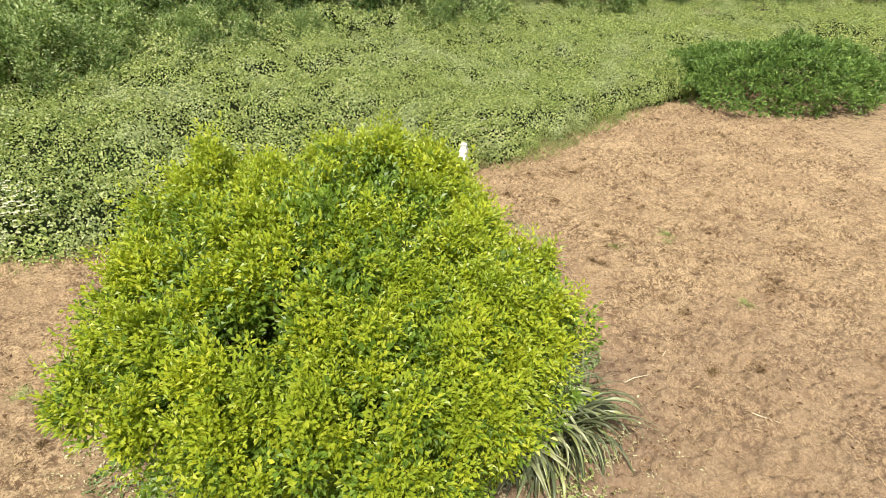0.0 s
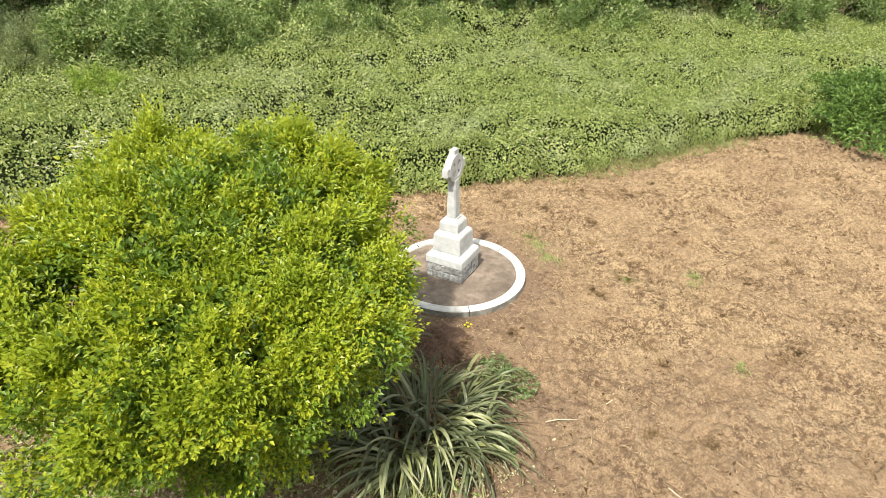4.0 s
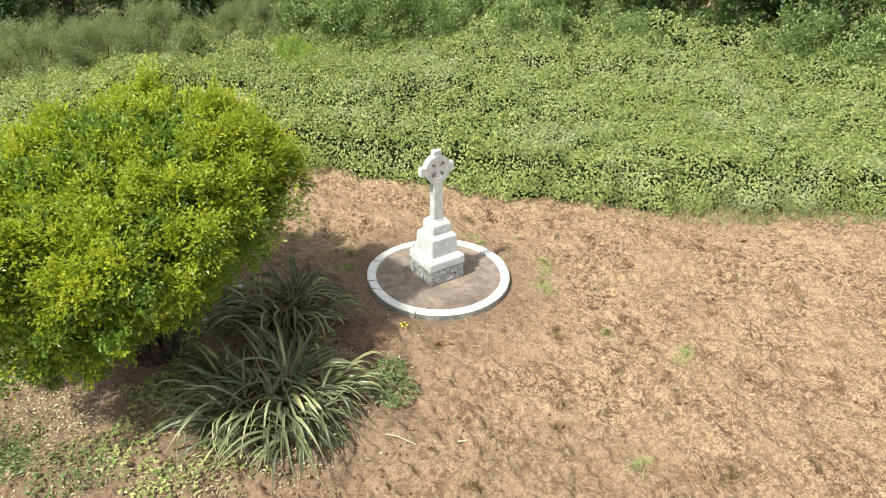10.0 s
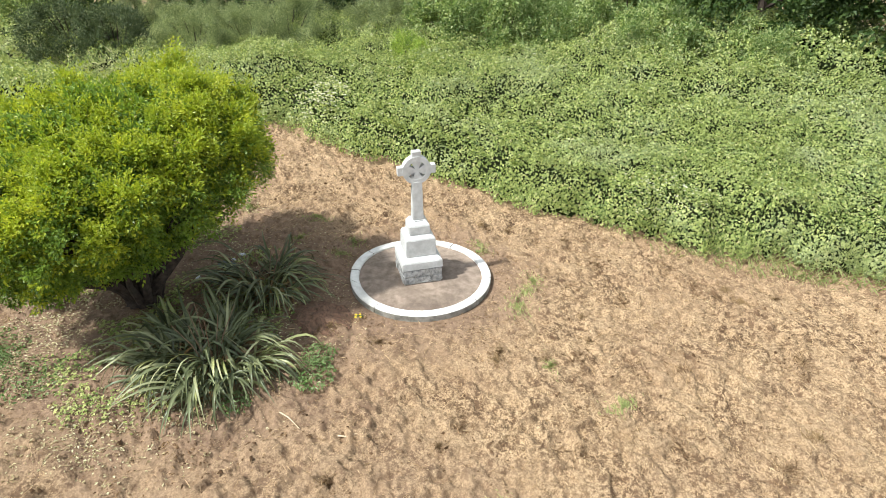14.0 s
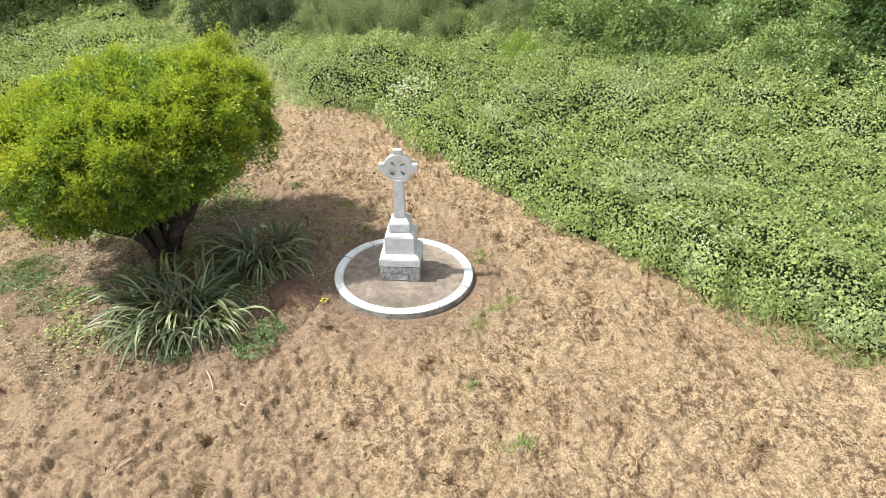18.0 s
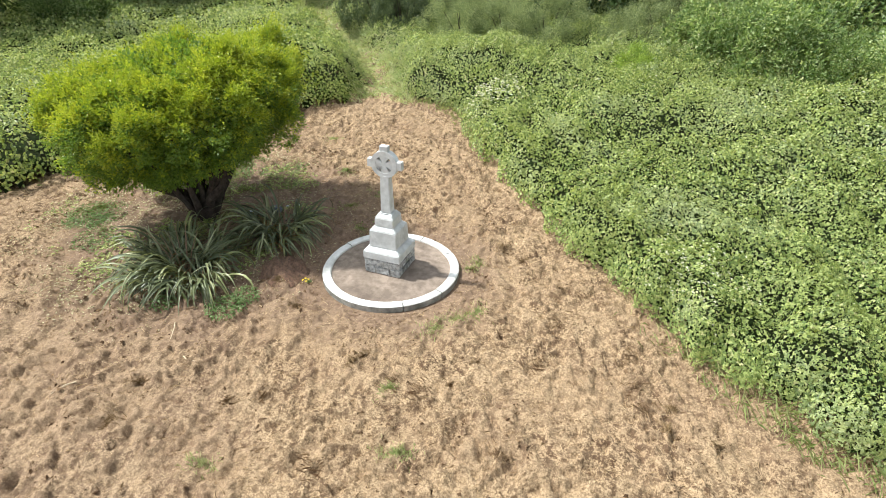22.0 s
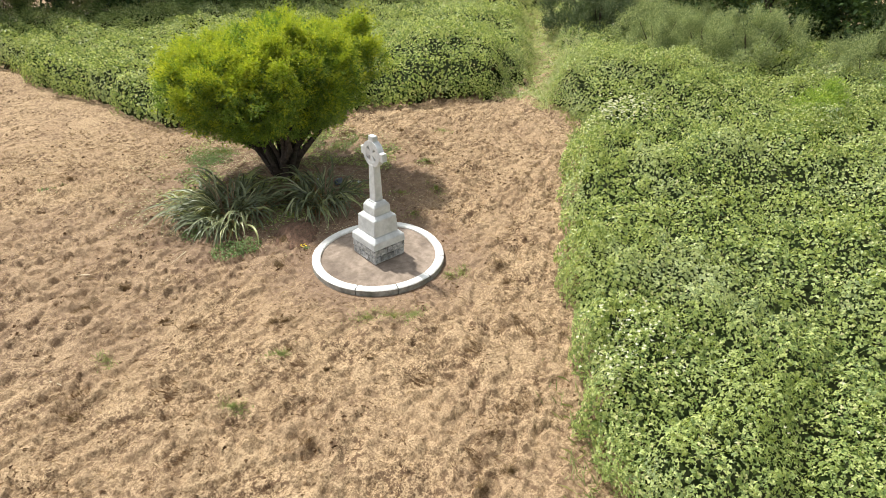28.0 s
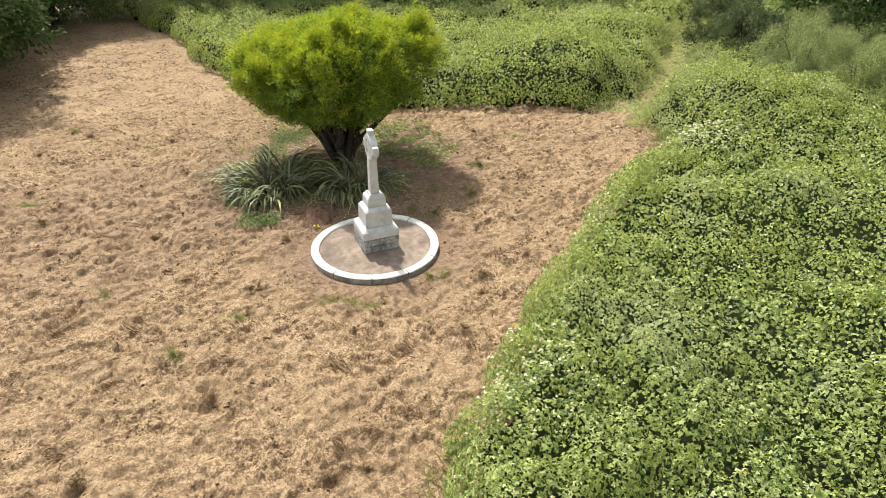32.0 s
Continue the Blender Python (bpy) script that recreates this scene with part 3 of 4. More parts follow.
def shrub(name, m, material, seed, n, rx, ry, h, leaf, width, label, category, group, twiggy=0.2, form=None, loose=0.32, blossom=0):
    root = thing(name, m, label, category, group)
    g = random.Random(seed)
    for k in range(5):
        a = 2 * math.pi * k / 5 + g.uniform(-0.3, 0.3)
        s = g.uniform(0.25, 0.6)
        bm = bmesh.new()
        tube(bm, [(0.12 * math.cos(a), 0.12 * math.sin(a), -0.05), (rx * s * 0.4 * math.cos(a), ry * s * 0.4 * math.sin(a), h * 0.4), (rx * s * math.cos(a), ry * s * math.sin(a), h * 0.85)], (0.05, 0.035, 0.012), 5)
        part("stem", (bm, M_BARK), root)
    part("foliage", np_mesh("foliage", *leaf_cloud(n, form or clumpy(rx, ry, h, 26, seed), seed, leaf, 12, twiggy, width, loose), material), root)
    if blossom:
        part("blossom", np_mesh("blossom", *leaf_cloud(blossom, clumpy(rx * 1.02, ry * 1.02, h * 1.02, 26, seed), seed + 1, 0.06, 3, 0.05, 0.9), M_BLOSSOM), root, "small cream blossom")
    return root


laurel = shrub("laurel_bush", pose(11.6, 13.2, 0, 0, 0, 8), M_LAUREL, 5, 46000, 3.8, 2.9, 1.85, 0.12, 0.5, "dense dark green laurel bush at the clearing's edge", "bush", "", 0.16, lumpy(4.1, 3.0, 0.05, 1.75, 0.4, 0.25, 0.4, 0.6))

willow = shrub("willow_scrub", pose(-19.8, -2.7, 0), M_WILLOW, 11, 20000, 1.9, 1.6, 2.1, 0.075, 0.36, "grey-green willow scrub behind brambles", "bush", "willow scrub", 0.26, clumpy(1.95, 1.65, 2.15, 30, 11, -0.25, 0.27, 0.3, 1.5), 0.15)
for x, y, turn, s in ((-19.5, -0.5, 70, 0.94), (-19.7, 1.3, 150, 1.1), (-19.2, 5.6, 230, 0.95), (-21.8, -1.6, 300, 0.95), (-21.6, 6.4, 20, 1.2), (-22.5, 9.0, 200, 1.3), (-24.0, -4.4, 260, 1.0), (-20.2, 8.2, 110, 1.0)):
    copy_thing(willow, pose(x, y, 0, 0, 0, turn) @ Matrix.Scale(s, 4))
dark = shrub("dark_bush", pose(-20.6, -5.9, 0), M_DARKBUSH, 37, 14000, 1.5, 1.4, 2.3, 0.09, 0.55, "dark green bush at the end of a grassy path", "bush", "dark bushes", 0.2, clumpy(1.5, 1.4, 2.3, 34, 37, -0.3, 0.27, 0.15, 0.8))
copy_thing(dark, pose(-22.0, -7.6, 0, 0, 0, 140) @ Matrix.Scale(1.1, 4))
shrub("nettle_patch", pose(-14.3, 5.3, 0), M_NETTLE, 53, 5000, 1.2, 0.8, 1.3, 0.09, 0.45, "bright yellow-green nettle patch among brambles", "nettles", "", 0.2, clumpy(1.2, 0.8, 1.25, 22, 53, -0.1, 0.3, 0.2, 1.2), 0.2)
thicket = shrub("thicket_shrub", pose(-17.2, 8.8, 0), M_THICKET, 17, 14000, 2.5, 2.3, 3.2, 0.14, 0.6, "tall leafy green shrub behind brambles", "bush", "tall shrubs", 0.22, None, 0.32, 90)
thicket_low = shrub("thicket_shrub", pose(-15.4, 10.0, 0), M_THICKET, 29, 13000, 2.4, 1.9, 2.5, 0.135, 0.6, "low spreading green shrub behind brambles", "bush", "tall shrubs", 0.26, None, 0.32, 60)
for x, y, turn, s in ((-13.9, 12.4, 60, 0.8), (-10.8, 14.8, 130, 0.85), (-7.6, 17.0, 200, 0.7), (-17.5, 12.4, 250, 1.2), (-14.4, 16.0, 310, 1.2), (-0.8, 20.8, 170, 0.9),
                      (7.0, 26.4, 210, 1.0), (12.0, 28.2, 290, 0.9), (17.5, 28.6, 10, 1.0), (23.0, 28.0, 120, 1.0),
                      (-3.5, -33.0, 40, 0.9), (-8.0, -30.5, 100, 1.0), (-12.5, -26.5, 190, 0.95), (-18.5, -24.0, 240, 1.0), (-24.5, -22.0, 320, 1.0), (-33.0, -18.5, 80, 1.0), (-31.0, -9.5, 20, 1.0), (12.0, -30.0, 150, 1.1), (0.6, -33.2, 60, 0.95), (4.2, -33.6, 280, 1.0), (8.0, -32.0, 10, 1.0)):
    copy_thing(thicket if turn % 20 else thicket_low, pose(x, y, 0, 0, 0, turn) @ Matrix.Scale(s, 4))


def wood_tree(m, seed, label):
    root = thing("woodland_tree", m, label, "tree", "surrounding woodland")
    g = random.Random(seed)
    bm = bmesh.new()
    tube(bm, [(0, 0, -0.1), (0.1, 0.05, 1.5), (0.0, 0.2, 3.5), (0.2, 0.1, 7.0)], (0.26, 0.2, 0.16, 0.06), 9, 0.08)
    part("trunk", (bm, M_BARK), root)
    for k in range(6):
        a, z = 2.4 * k, 2.2 + 0.6 * k
        bm = bmesh.new()
        tube(bm, [(0, 0.1, z), (1.2 * math.cos(a), 1.2 * math.sin(a), z + 0.8), (2.3 * math.cos(a), 2.3 * math.sin(a), z + 1.3)], (0.09, 0.06, 0.02), 6)
        part("limb", (bm, M_BARK), root)
    part("crown", np_mesh("crown", *leaf_cloud(15000, clumpy(3.3, 3.1, 9.0, 52, seed, -0.5, 0.32, 0.1, 0.4), seed, 0.22, 12, 0.4, 0.6), M_WOOD), root)
    return root


wood = wood_tree(pose(-6.0, 22.4, 0), 23, "dark green woodland tree beyond brambles")
for x, y, turn, s in ((-10.5, 19.6, 40, 1.0), (-1.6, 24.6, 100, 1.1), (3.2, 27.6, 160, 1.0), (9.0, 31.0, 220, 1.1), (16.0, 33.5, 280, 1.0), (22.0, 33.0, 340, 1.1), (-16.0, 21.0, 75, 1.1), (-20.5, 17.0, 135, 1.1),
                      (-24.0, 11.5, 195, 1.1), (-25.0, 5.5, 255, 1.0), (-25.5, 0.0, 315, 1.1), (-28.0, -5.0, 25, 1.1), (-36.0, -14.0, 85, 1.1), (-31.0, -23.0, 145, 1.3), (-24.0, -26.5, 205, 1.3), (-15.5, -28.5, 265, 1.3),
                      (-10.0, -32.2, 325, 1.3), (-5.0, -34.8, 50, 1.3), (0.5, -36.0, 110, 1.3), (6.0, -35.0, 170, 1.3), (11.0, -33.0, 230, 1.0), (8.9, -24.5, 290, 0.95), (8.4, -21.6, 130, 0.95), (9.2, -18.4, 350, 0.95), (6.6, -30.0, 200, 1.0), (4.8, -33.5, 70, 1.0)):
    copy_thing(wood, pose(x, y, 0, 0, 0, turn) @ Matrix.Scale(s, 4))


# ---- the round-headed tree beside the monument ----
def shrub_tree():
    root = thing("shrub_tree", pose(-1.45, -5.15, 0), "round-headed evergreen tree with yellow-green foliage and many stems", "tree")
    g = random.Random(4)
    bm = bmesh.new()
    tube(bm, [(0, 0, -0.15), (0.02, 0, 0.08), (0.0, 0.03, 0.26), (0.0, 0.0, 0.40)], (0.48, 0.36, 0.33, 0.20), 14, 0.16)
    part("trunk", (bm, M_BARK), root)
    for k in range(26):
        a = 2.39996 * k + g.uniform(-0.2, 0.2)
        reach, top = g.uniform(0.7, 2.2), g.uniform(2.2, 3.3)
        s, c = math.sin(a), math.cos(a)
        foot = g.uniform(0.08, 0.28)
        bm = bmesh.new()
        tube(bm, [(foot * c, foot * s, 0.1), ((foot + 0.26) * c + g.uniform(-0.05, 0.05), (foot + 0.26) * s + g.uniform(-0.05, 0.05), 0.7), (reach * 0.55 * c + g.uniform(-0.1, 0.1), reach * 0.5 * s + g.uniform(-0.1, 0.1), 1.45), (reach * c, reach * s, top)],
             (g.uniform(0.07, 0.11), g.uniform(0.055, 0.085), 0.042, 0.012), 7, 0.1)
        stem = part("stem", (bm, M_BARK), root)
        for j in range(2):
            b = a + g.uniform(-0.9, 0.9)
            bm = bmesh.new()
            p = Vector((reach * (0.5 + 0.125 * j) * c, reach * (0.5 + 0.125 * j) * s, 1.45 + 0.25 * j * (top - 1.45)))
            q = p + Vector((math.cos(b) * 0.6, math.sin(b) * 0.6, 0.45))
            tube(bm, [p, (p + q) / 2 + Vector((0, 0, 0.05)), q], (0.03, 0.02, 0.008), 5)
            part("branch", (bm, M_BARK), stem)
    for a, reach, top in ((-0.95, 1.7, 1.55), (2.5, 1.5, 1.6), (1.1, 1.4, 1.7), (-2.3, 1.6, 1.6)):
        c, s = math.cos(a), math.sin(a)
        bm = bmesh.new()
        tube(bm, [(0.15 * c, 0.15 * s, 0.22), (0.5 * c + 0.06 * s, 0.5 * s - 0.06 * c, 0.62), (reach * 0.6 * c - 0.1 * s, reach * 0.6 * s + 0.1 * c, 1.0), (reach * c, reach * s, top)], (0.14, 0.105, 0.075, 0.03), 8, 0.12)
        part("limb", (bm, M_BARK), root)
    for a, z in ((-0.5, 0.85), (1.2, 0.95), (-1.4, 0.75)):
        bm = bmesh.new()
        tube(bm, [(0.30 * math.cos(a), 0.30 * math.sin(a), z), (0.43 * math.cos(a), 0.43 * math.sin(a), z + 0.06)], (0.055, 0.05), 10)
        part("cut_stub", (bm, M_CUT), root, "pale sawn branch stub")

    g2 = np.random.default_rng(62)

    def shell(m_top, m_low, size, tall):
        """Leafy clumps over a flat-topped dome and under it, where the foliage tapers in towards the stems."""
        k = np.arange(m_top) + 0.5
        c = k / m_top
        a1 = k * 2.39996 + g2.normal(0, 0.2, m_top)
        dz = 1 - c
        r1 = 2.58 * (1 - dz ** 1.8) ** 0.55
        z1 = 2.55 + (1.16 * tall) * dz ** 0.5
        k = np.arange(m_low) + 0.5
        a2 = k * 2.39996 + 1.0
        share = np.sqrt(0.05 + 0.95 * k / m_low)
        r2 = 2.43 * share
        z2 = 1.28 + 0.30 * r2 + np.where(share > 0.86, g2.uniform(0, 1.1, m_low), g2.uniform(-0.05, 0.25, m_low))
        a, r, z = np.concatenate([a1, a2]), np.concatenate([r1, r2]), np.concatenate([z1, z2])
        up = np.concatenate([dz, -0.55 * (1 - share ** 3)])
        cr = g2.uniform(0.12, 0.34, len(a)) * size
        wide = np.cos(a) * r
        lobe = 1 + 0.10 * fbm(wide * 0.9 + 9, np.sin(a) * r * 0.9 + z * 0.7, 1.0, 2, 51) + np.clip(g2.normal(0, 0.07, len(a)), -0.17, 0.08)
        # a little flatter towards the monument and on the far side from it
        lobe = lobe - 0.075 * np.exp(-(((a - 0.62 + math.pi) % (2 * math.pi) - math.pi) / 0.55) ** 2) - 0.03 * np.exp(-(((a - 3.8 + math.pi) % (2 * math.pi) - math.pi) / 0.5) ** 2)
        r = np.maximum(r * lobe - 0.6 * cr, 0.05)
        cx, cy = np.cos(a) * r, np.sin(a) * r
        z = np.where(z > 2.5, 2.5 + (z - 2.5) * (2 * lobe - 1 + 0.12 * cy - 0.04 * cx), z + 0.17 * cy) + hump(cx, cy, -0.2, 1.5, 0.6, 0.18) * (z > 3.2) - 0.4 * cr
        flat = np.sqrt(1 - np.minimum(np.abs(up), 1) ** 2)
        outward = unit(np.stack([np.cos(a) * flat, np.sin(a) * flat, up * 1.2], 1))
        # an opening under the crown towards the monument, where the stems show
        gap = (z < 1.75) & (r < 1.9) & (np.abs((a - 0.75 + math.pi) % (2 * math.pi) - math.pi) < 0.5)
        return (np.stack([0.0 + cx, -0.06 + 1.04 * cy, z], 1)[~gap], outward[~gap], cr[~gap], up[~gap])

    def crown_shape(clumps, lift, inner, shoots, young):
        middle, outward, cr, up = clumps
        m = len(cr)
        age = np.random.default_rng(5).uniform(0.25, 1.6, m)

        def shape(gg, n):
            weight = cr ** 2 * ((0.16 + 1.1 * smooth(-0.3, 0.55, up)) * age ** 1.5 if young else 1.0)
            i = gg.choice(m, n, p=weight / np.sum(weight))
            way = unit(gg.normal(0, 1, (n, 3)) + outward[i] * 1.0 + np.array([0, 0, lift]))
            k = np.where(gg.random(n) < inner, gg.uniform(0.1, 0.8, n), gg.uniform(0.75, 1.08, n)) + np.where(gg.random(n) < shoots, gg.uniform(0.1, 0.7, n), 0)
            k = k * (1 + 0.35 * vnoise(way[:, 0] * 2.0 + i * 3.7, way[:, 1] * 2.0 + way[:, 2] * 1.7 + i * 1.9))
            return middle[i] + way * (cr[i] * k)[:, None], unit(way * 0.8 + outward[i] * 0.4 + np.array([0, 0, 0.35]))
        return shape
    outer = shell(215, 130, 1.08, 1.0)
    core = shell(80, 46, 1.6, 0.82)
    core = (core[0] * np.array([0.76, 0.76, 1.0]) + np.array([0, 0, 0.12]), core[1], core[2], core[3])
    part("core", np_mesh("core", *leaf_cloud(36000, crown_shape(core, 0.0, 0.4, 0.0, False), 60, 0.085, 12, 0.16, 0.6), M_TREE), root)
    part("crown", np_mesh("crown", *leaf_cloud(78000, crown_shape(outer, -0.1, 0.25, 0.0, False), 61, 0.062, 12, 0.10, 0.6), M_TREE), root)
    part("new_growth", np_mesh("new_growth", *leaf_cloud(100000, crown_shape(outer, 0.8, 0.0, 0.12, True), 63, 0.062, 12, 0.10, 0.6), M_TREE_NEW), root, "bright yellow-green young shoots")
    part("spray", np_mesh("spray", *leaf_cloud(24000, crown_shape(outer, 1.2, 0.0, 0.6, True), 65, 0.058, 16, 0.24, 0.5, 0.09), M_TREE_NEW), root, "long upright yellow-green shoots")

    def leader_shape(gg, n):
        i = gg.choice(np.flatnonzero(outer[3] > 0.15), n)
        way = unit(outer[1][i] * 0.35 + np.array([0, 0, 1.0]) + gg.normal(0, 0.2, (n, 3)))
        return outer[0][i] + outer[1][i] * (outer[2][i] * 0.8)[:, None] + gg.normal(0, 0.08, (n, 3)), way
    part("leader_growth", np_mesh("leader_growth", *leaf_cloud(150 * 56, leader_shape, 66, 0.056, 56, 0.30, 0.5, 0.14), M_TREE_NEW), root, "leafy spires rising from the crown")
    return root


shrub_tree()


# ---- flax clumps ----
def flax_blade(length, arch, width, fold, seed, material):
    """One strap leaf that rises, bends over and droops, keeled along its middle."""
    g = random.Random(seed)
    n = 10
    bend = g.uniform(0.35, 0.75)
    v, f = [], []
    x = z = 0.0
    angle = radians(68)
    for i in range(n + 1):
        s = i / n
        w = width * (0.6 + 0.8 * s if s < 0.4 else 0.92 * (1 - ((s - 0.4) / 0.6) ** 1.6) + 0.02)
        twist = 0.3 * math.sin(seed + 2.4 * s)
        v += [(x, -w / 2, z + w * fold + w * twist), (x, 0, z), (x, w / 2, z + w * fold - w * twist)]
        x += math.cos(angle) * length / n
        z += math.sin(angle) * length / n
        angle -= arch * (0.06 + 0.42 * math.exp(-((s - bend) / 0.16) ** 2) + 0.06 * s) * g.uniform(0.8, 1.2)
        angle = max(angle, radians(-84))
    for i in range(n):
        a = 3 * i
        f += [(a, a + 1, a + 4, a + 3), (a + 1, a + 2, a + 5, a + 4)]
    return np_mesh("leaf", np.array(v), np.array(f), material, True)


GREEN_BLADES = [flax_blade(1.05 + 0.05 * k, 0.62 + 0.13 * (k % 6), 0.052, 0.34, k, M_FLAX if k % 7 != 3 else M_FLAX_PALE) for k in range(14)]
OLD_BLADES = [flax_blade(0.8 + 0.1 * k, 1.5 + 0.2 * k, 0.05, 0.45, 40 + k, M_FLAX_OLD) for k in range(4)]


def flax(x, y, fans, per_fan, spread, scale, stalks, label, seed):
    """A clump of fans, each a row of leaves that part to either side."""
    root = thing("flax_clump", pose(x, y, 0), label, "flax plant", "flax clumps")
    g = random.Random(seed)
    for j in range(fans):
        a = 2.4 * j + g.uniform(-0.4, 0.4)
        r = spread * math.sqrt((j + 0.5) / fans)
        turn = g.uniform(0, math.pi)
        for k in range(per_fan):
            old = g.random() < 0.25
            b = turn + (math.pi if g.random() < 0.5 else 0) + g.gauss(0, 0.45)
            if math.cos(b - a) < 0 and g.random() < 0.75:
                b += math.pi
            ob = part("leaf", (OLD_BLADES if old else GREEN_BLADES)[g.randrange(4 if old else 14)], root)
            lean = abs(g.gauss(0, 16)) + 14 * (r / spread) if not old else g.uniform(8, 45)
            size = scale * (0.55 + 0.6 * g.random() ** 0.7) * (0.75 if old else 1)
            ob.matrix_local = pose(r * math.cos(a) + g.gauss(0, 0.06), r * math.sin(a) + g.gauss(0, 0.06), 0.0, 0, 0, math.degrees(b)) @ pose(0, 0, 0, g.gauss(0, 12), lean, 0) @ Matrix.Scale(size, 4)
    for k in range(stalks):
        a, lean = g.uniform(0, 6.28), g.uniform(0.15, 0.5)
        c, s = math.cos(a), math.sin(a)
        high = g.uniform(0.9, 1.5) * scale
        bm = bmesh.new()
        tube(bm, [(0.1 * c, 0.1 * s, 0.0), ((0.1 + lean * 0.4) * c, (0.1 + lean * 0.4) * s, high * 0.5), ((0.1 + lean) * c, (0.1 + lean) * s, high)], (0.011, 0.009, 0.005), 6)
        part("flower_stalk", (bm, M_STALK), root, "dry brown flower stalk")
    return root


flax(0.98, -4.15, 14, 44, 0.76, 0.98, 7, "large clump of grey-green strap-leaved flax with brown dead leaves", 1)
flax(-0.95, -2.95, 9, 34, 0.50, 0.95, 4, "smaller dark clump of strap-leaved flax in tree shade", 2)

# ---- the monument ----
cross = thing("memorial_cross", pose(-0.09, 0.02, 0, 0, 0, -7.9), "white-painted stone wheel-head cross on a stepped plinth", "monument")
base = part("rubble_base", (frustum_stack([(0.0, 0.375, 0.375), (0.46, 0.375, 0.375)], 0.006), M_MORTAR), cross, "grey rubble stone base")


def rough_stone(w, h, seed):
    g = random.Random(seed)
    bm = frustum_stack([(-h / 2, 0.045, w / 2), (h / 2, 0.045, w / 2)], 0.014)
    for v in bm.verts:
        v.co += Vector((g.uniform(-0.010, 0.010), g.uniform(-0.008, 0.008), g.uniform(-0.008, 0.008)))
    return bm


for side in range(4):
    for course, (z, h, widths) in enumerate(((0.225, 0.145, (0.25, 0.33, 0.19)), (0.385, 0.145, (0.44, 0.33)))):
        y = -0.395
        order = widths if side % 2 == 0 else widths[::-1]
        for k, w in enumerate(order):
            ob = part("stone", (rough_stone(w - 0.018, h, side * 10 + course * 4 + k), M_GRANITE), base)
            ob.matrix_local = pose(0, 0, 0, 0, 0, 90 * side) @ pose(0.352, y + w / 2, z)
            y += w
part("plinth_slab", (frustum_stack([(0.462, 0.405, 0.405), (0.625, 0.40, 0.40), (0.70, 0.315, 0.315)]), M_WHITE), cross)
part("die", (frustum_stack([(0.702, 0.302, 0.302), (1.065, 0.288, 0.288), (1.13, 0.215, 0.215)]), M_WHITE), cross)
part("upper_block", (frustum_stack([(1.132, 0.206, 0.206), (1.315, 0.200, 0.200), (1.405, 0.125, 0.14)]), M_WHITE), cross)
part("shaft", (frustum_stack([(1.407, 0.098, 0.112), (1.47, 0.094, 0.108), (2.20, 0.078, 0.094)], 0.014), M_WHITE), cross)
bm = frustum_stack([(1.385, 0.006, 0.08), (1.40, 0.006, 0.08)], 0.002)
bmesh.ops.translate(bm, verts=bm.verts, vec=(0.128, 0, 0))
part("lead_joint", (bm, M_LEAD), cross, "dark joint at shaft foot")


def arc_block(r0, r1, depth, n=56):
    """A flat ring standing upright, its axis along x."""
    bm = bmesh.new()
    loops = []
    for k in range(n):
        a = 2 * math.pi * k / n
        loops.append([bm.verts.new((x, r * math.cos(a), r * math.sin(a))) for x, r in ((-depth, r0), (depth, r0), (depth, r1), (-depth, r1))])
    for k in range(n):
        a, b = loops[k], loops[(k + 1) % n]
        for j in range(4):
            bm.faces.new((a[j], a[(j + 1) % 4], b[(j + 1) % 4], b[j]))
    edges = [e for e in bm.edges if e.calc_face_angle(0) > 0.8]
    bmesh.ops.bevel(bm, geom=edges, offset=0.01, segments=2, affect="EDGES")
    bmesh.ops.recalc_face_normals(bm, faces=bm.faces)
    return bm


head = part("wheel_head", (arc_block(0.178, 0.272, 0.068), M_WHITE), cross, "pierced wheel head")
head.matrix_local = pose(0, 0, 2.42)


def cross_arm(reach):
    """A splayed arm from the hub through the ring to a square end."""
    bm = bmesh.new()
    line = [(0.0, 0.035), (0.06, 0.05), (0.13, 0.092), (0.185, 0.105), (0.25, 0.09), (0.285, 0.083), (reach, 0.085)]
    front = [bm.verts.new((0.058, -w, z)) for z, w in line] + [bm.verts.new((0.058, w, z)) for z, w in reversed(line)]
    back = [bm.verts.new((-0.058, v.co.y, v.co.z)) for v in front]
    bm.faces.new(front[::-1])
    bm.faces.new(back)
    n = len(front)
    for k in range(n):
        bm.faces.new((front[k], front[(k + 1) % n], back[(k + 1) % n], back[k]))
    bmesh.ops.recalc_face_normals(bm, faces=bm.faces)
    edges = [e for e in bm.edges if e.calc_face_angle(0) > 0.9]
    bmesh.ops.bevel(bm, geom=edges, offset=0.008, segments=2, affect="EDGES")
    return bm


for k, (turn, reach) in enumerate(((0, 0.368), (90, 0.362), (-90, 0.362), (180, 0.27))):
    ob = part("cross_arm", (cross_arm(reach), M_WHITE), cross)
    ob.matrix_local = pose(0.0, 0, 2.42, turn, 0, 0) @ Matrix.Scale(1.0 + 0.012 * k, 4, (1, 0, 0))

# ---- kerb ring and the earth inside it ----
kerb = thing("kerb_ring", pose(-0.03, 0.05, 0), "white-topped circular stone kerb round a bed of earth", "kerb")
JOINTS = (27, 62, 94, 128, 166, 209, 240, 300, 387)


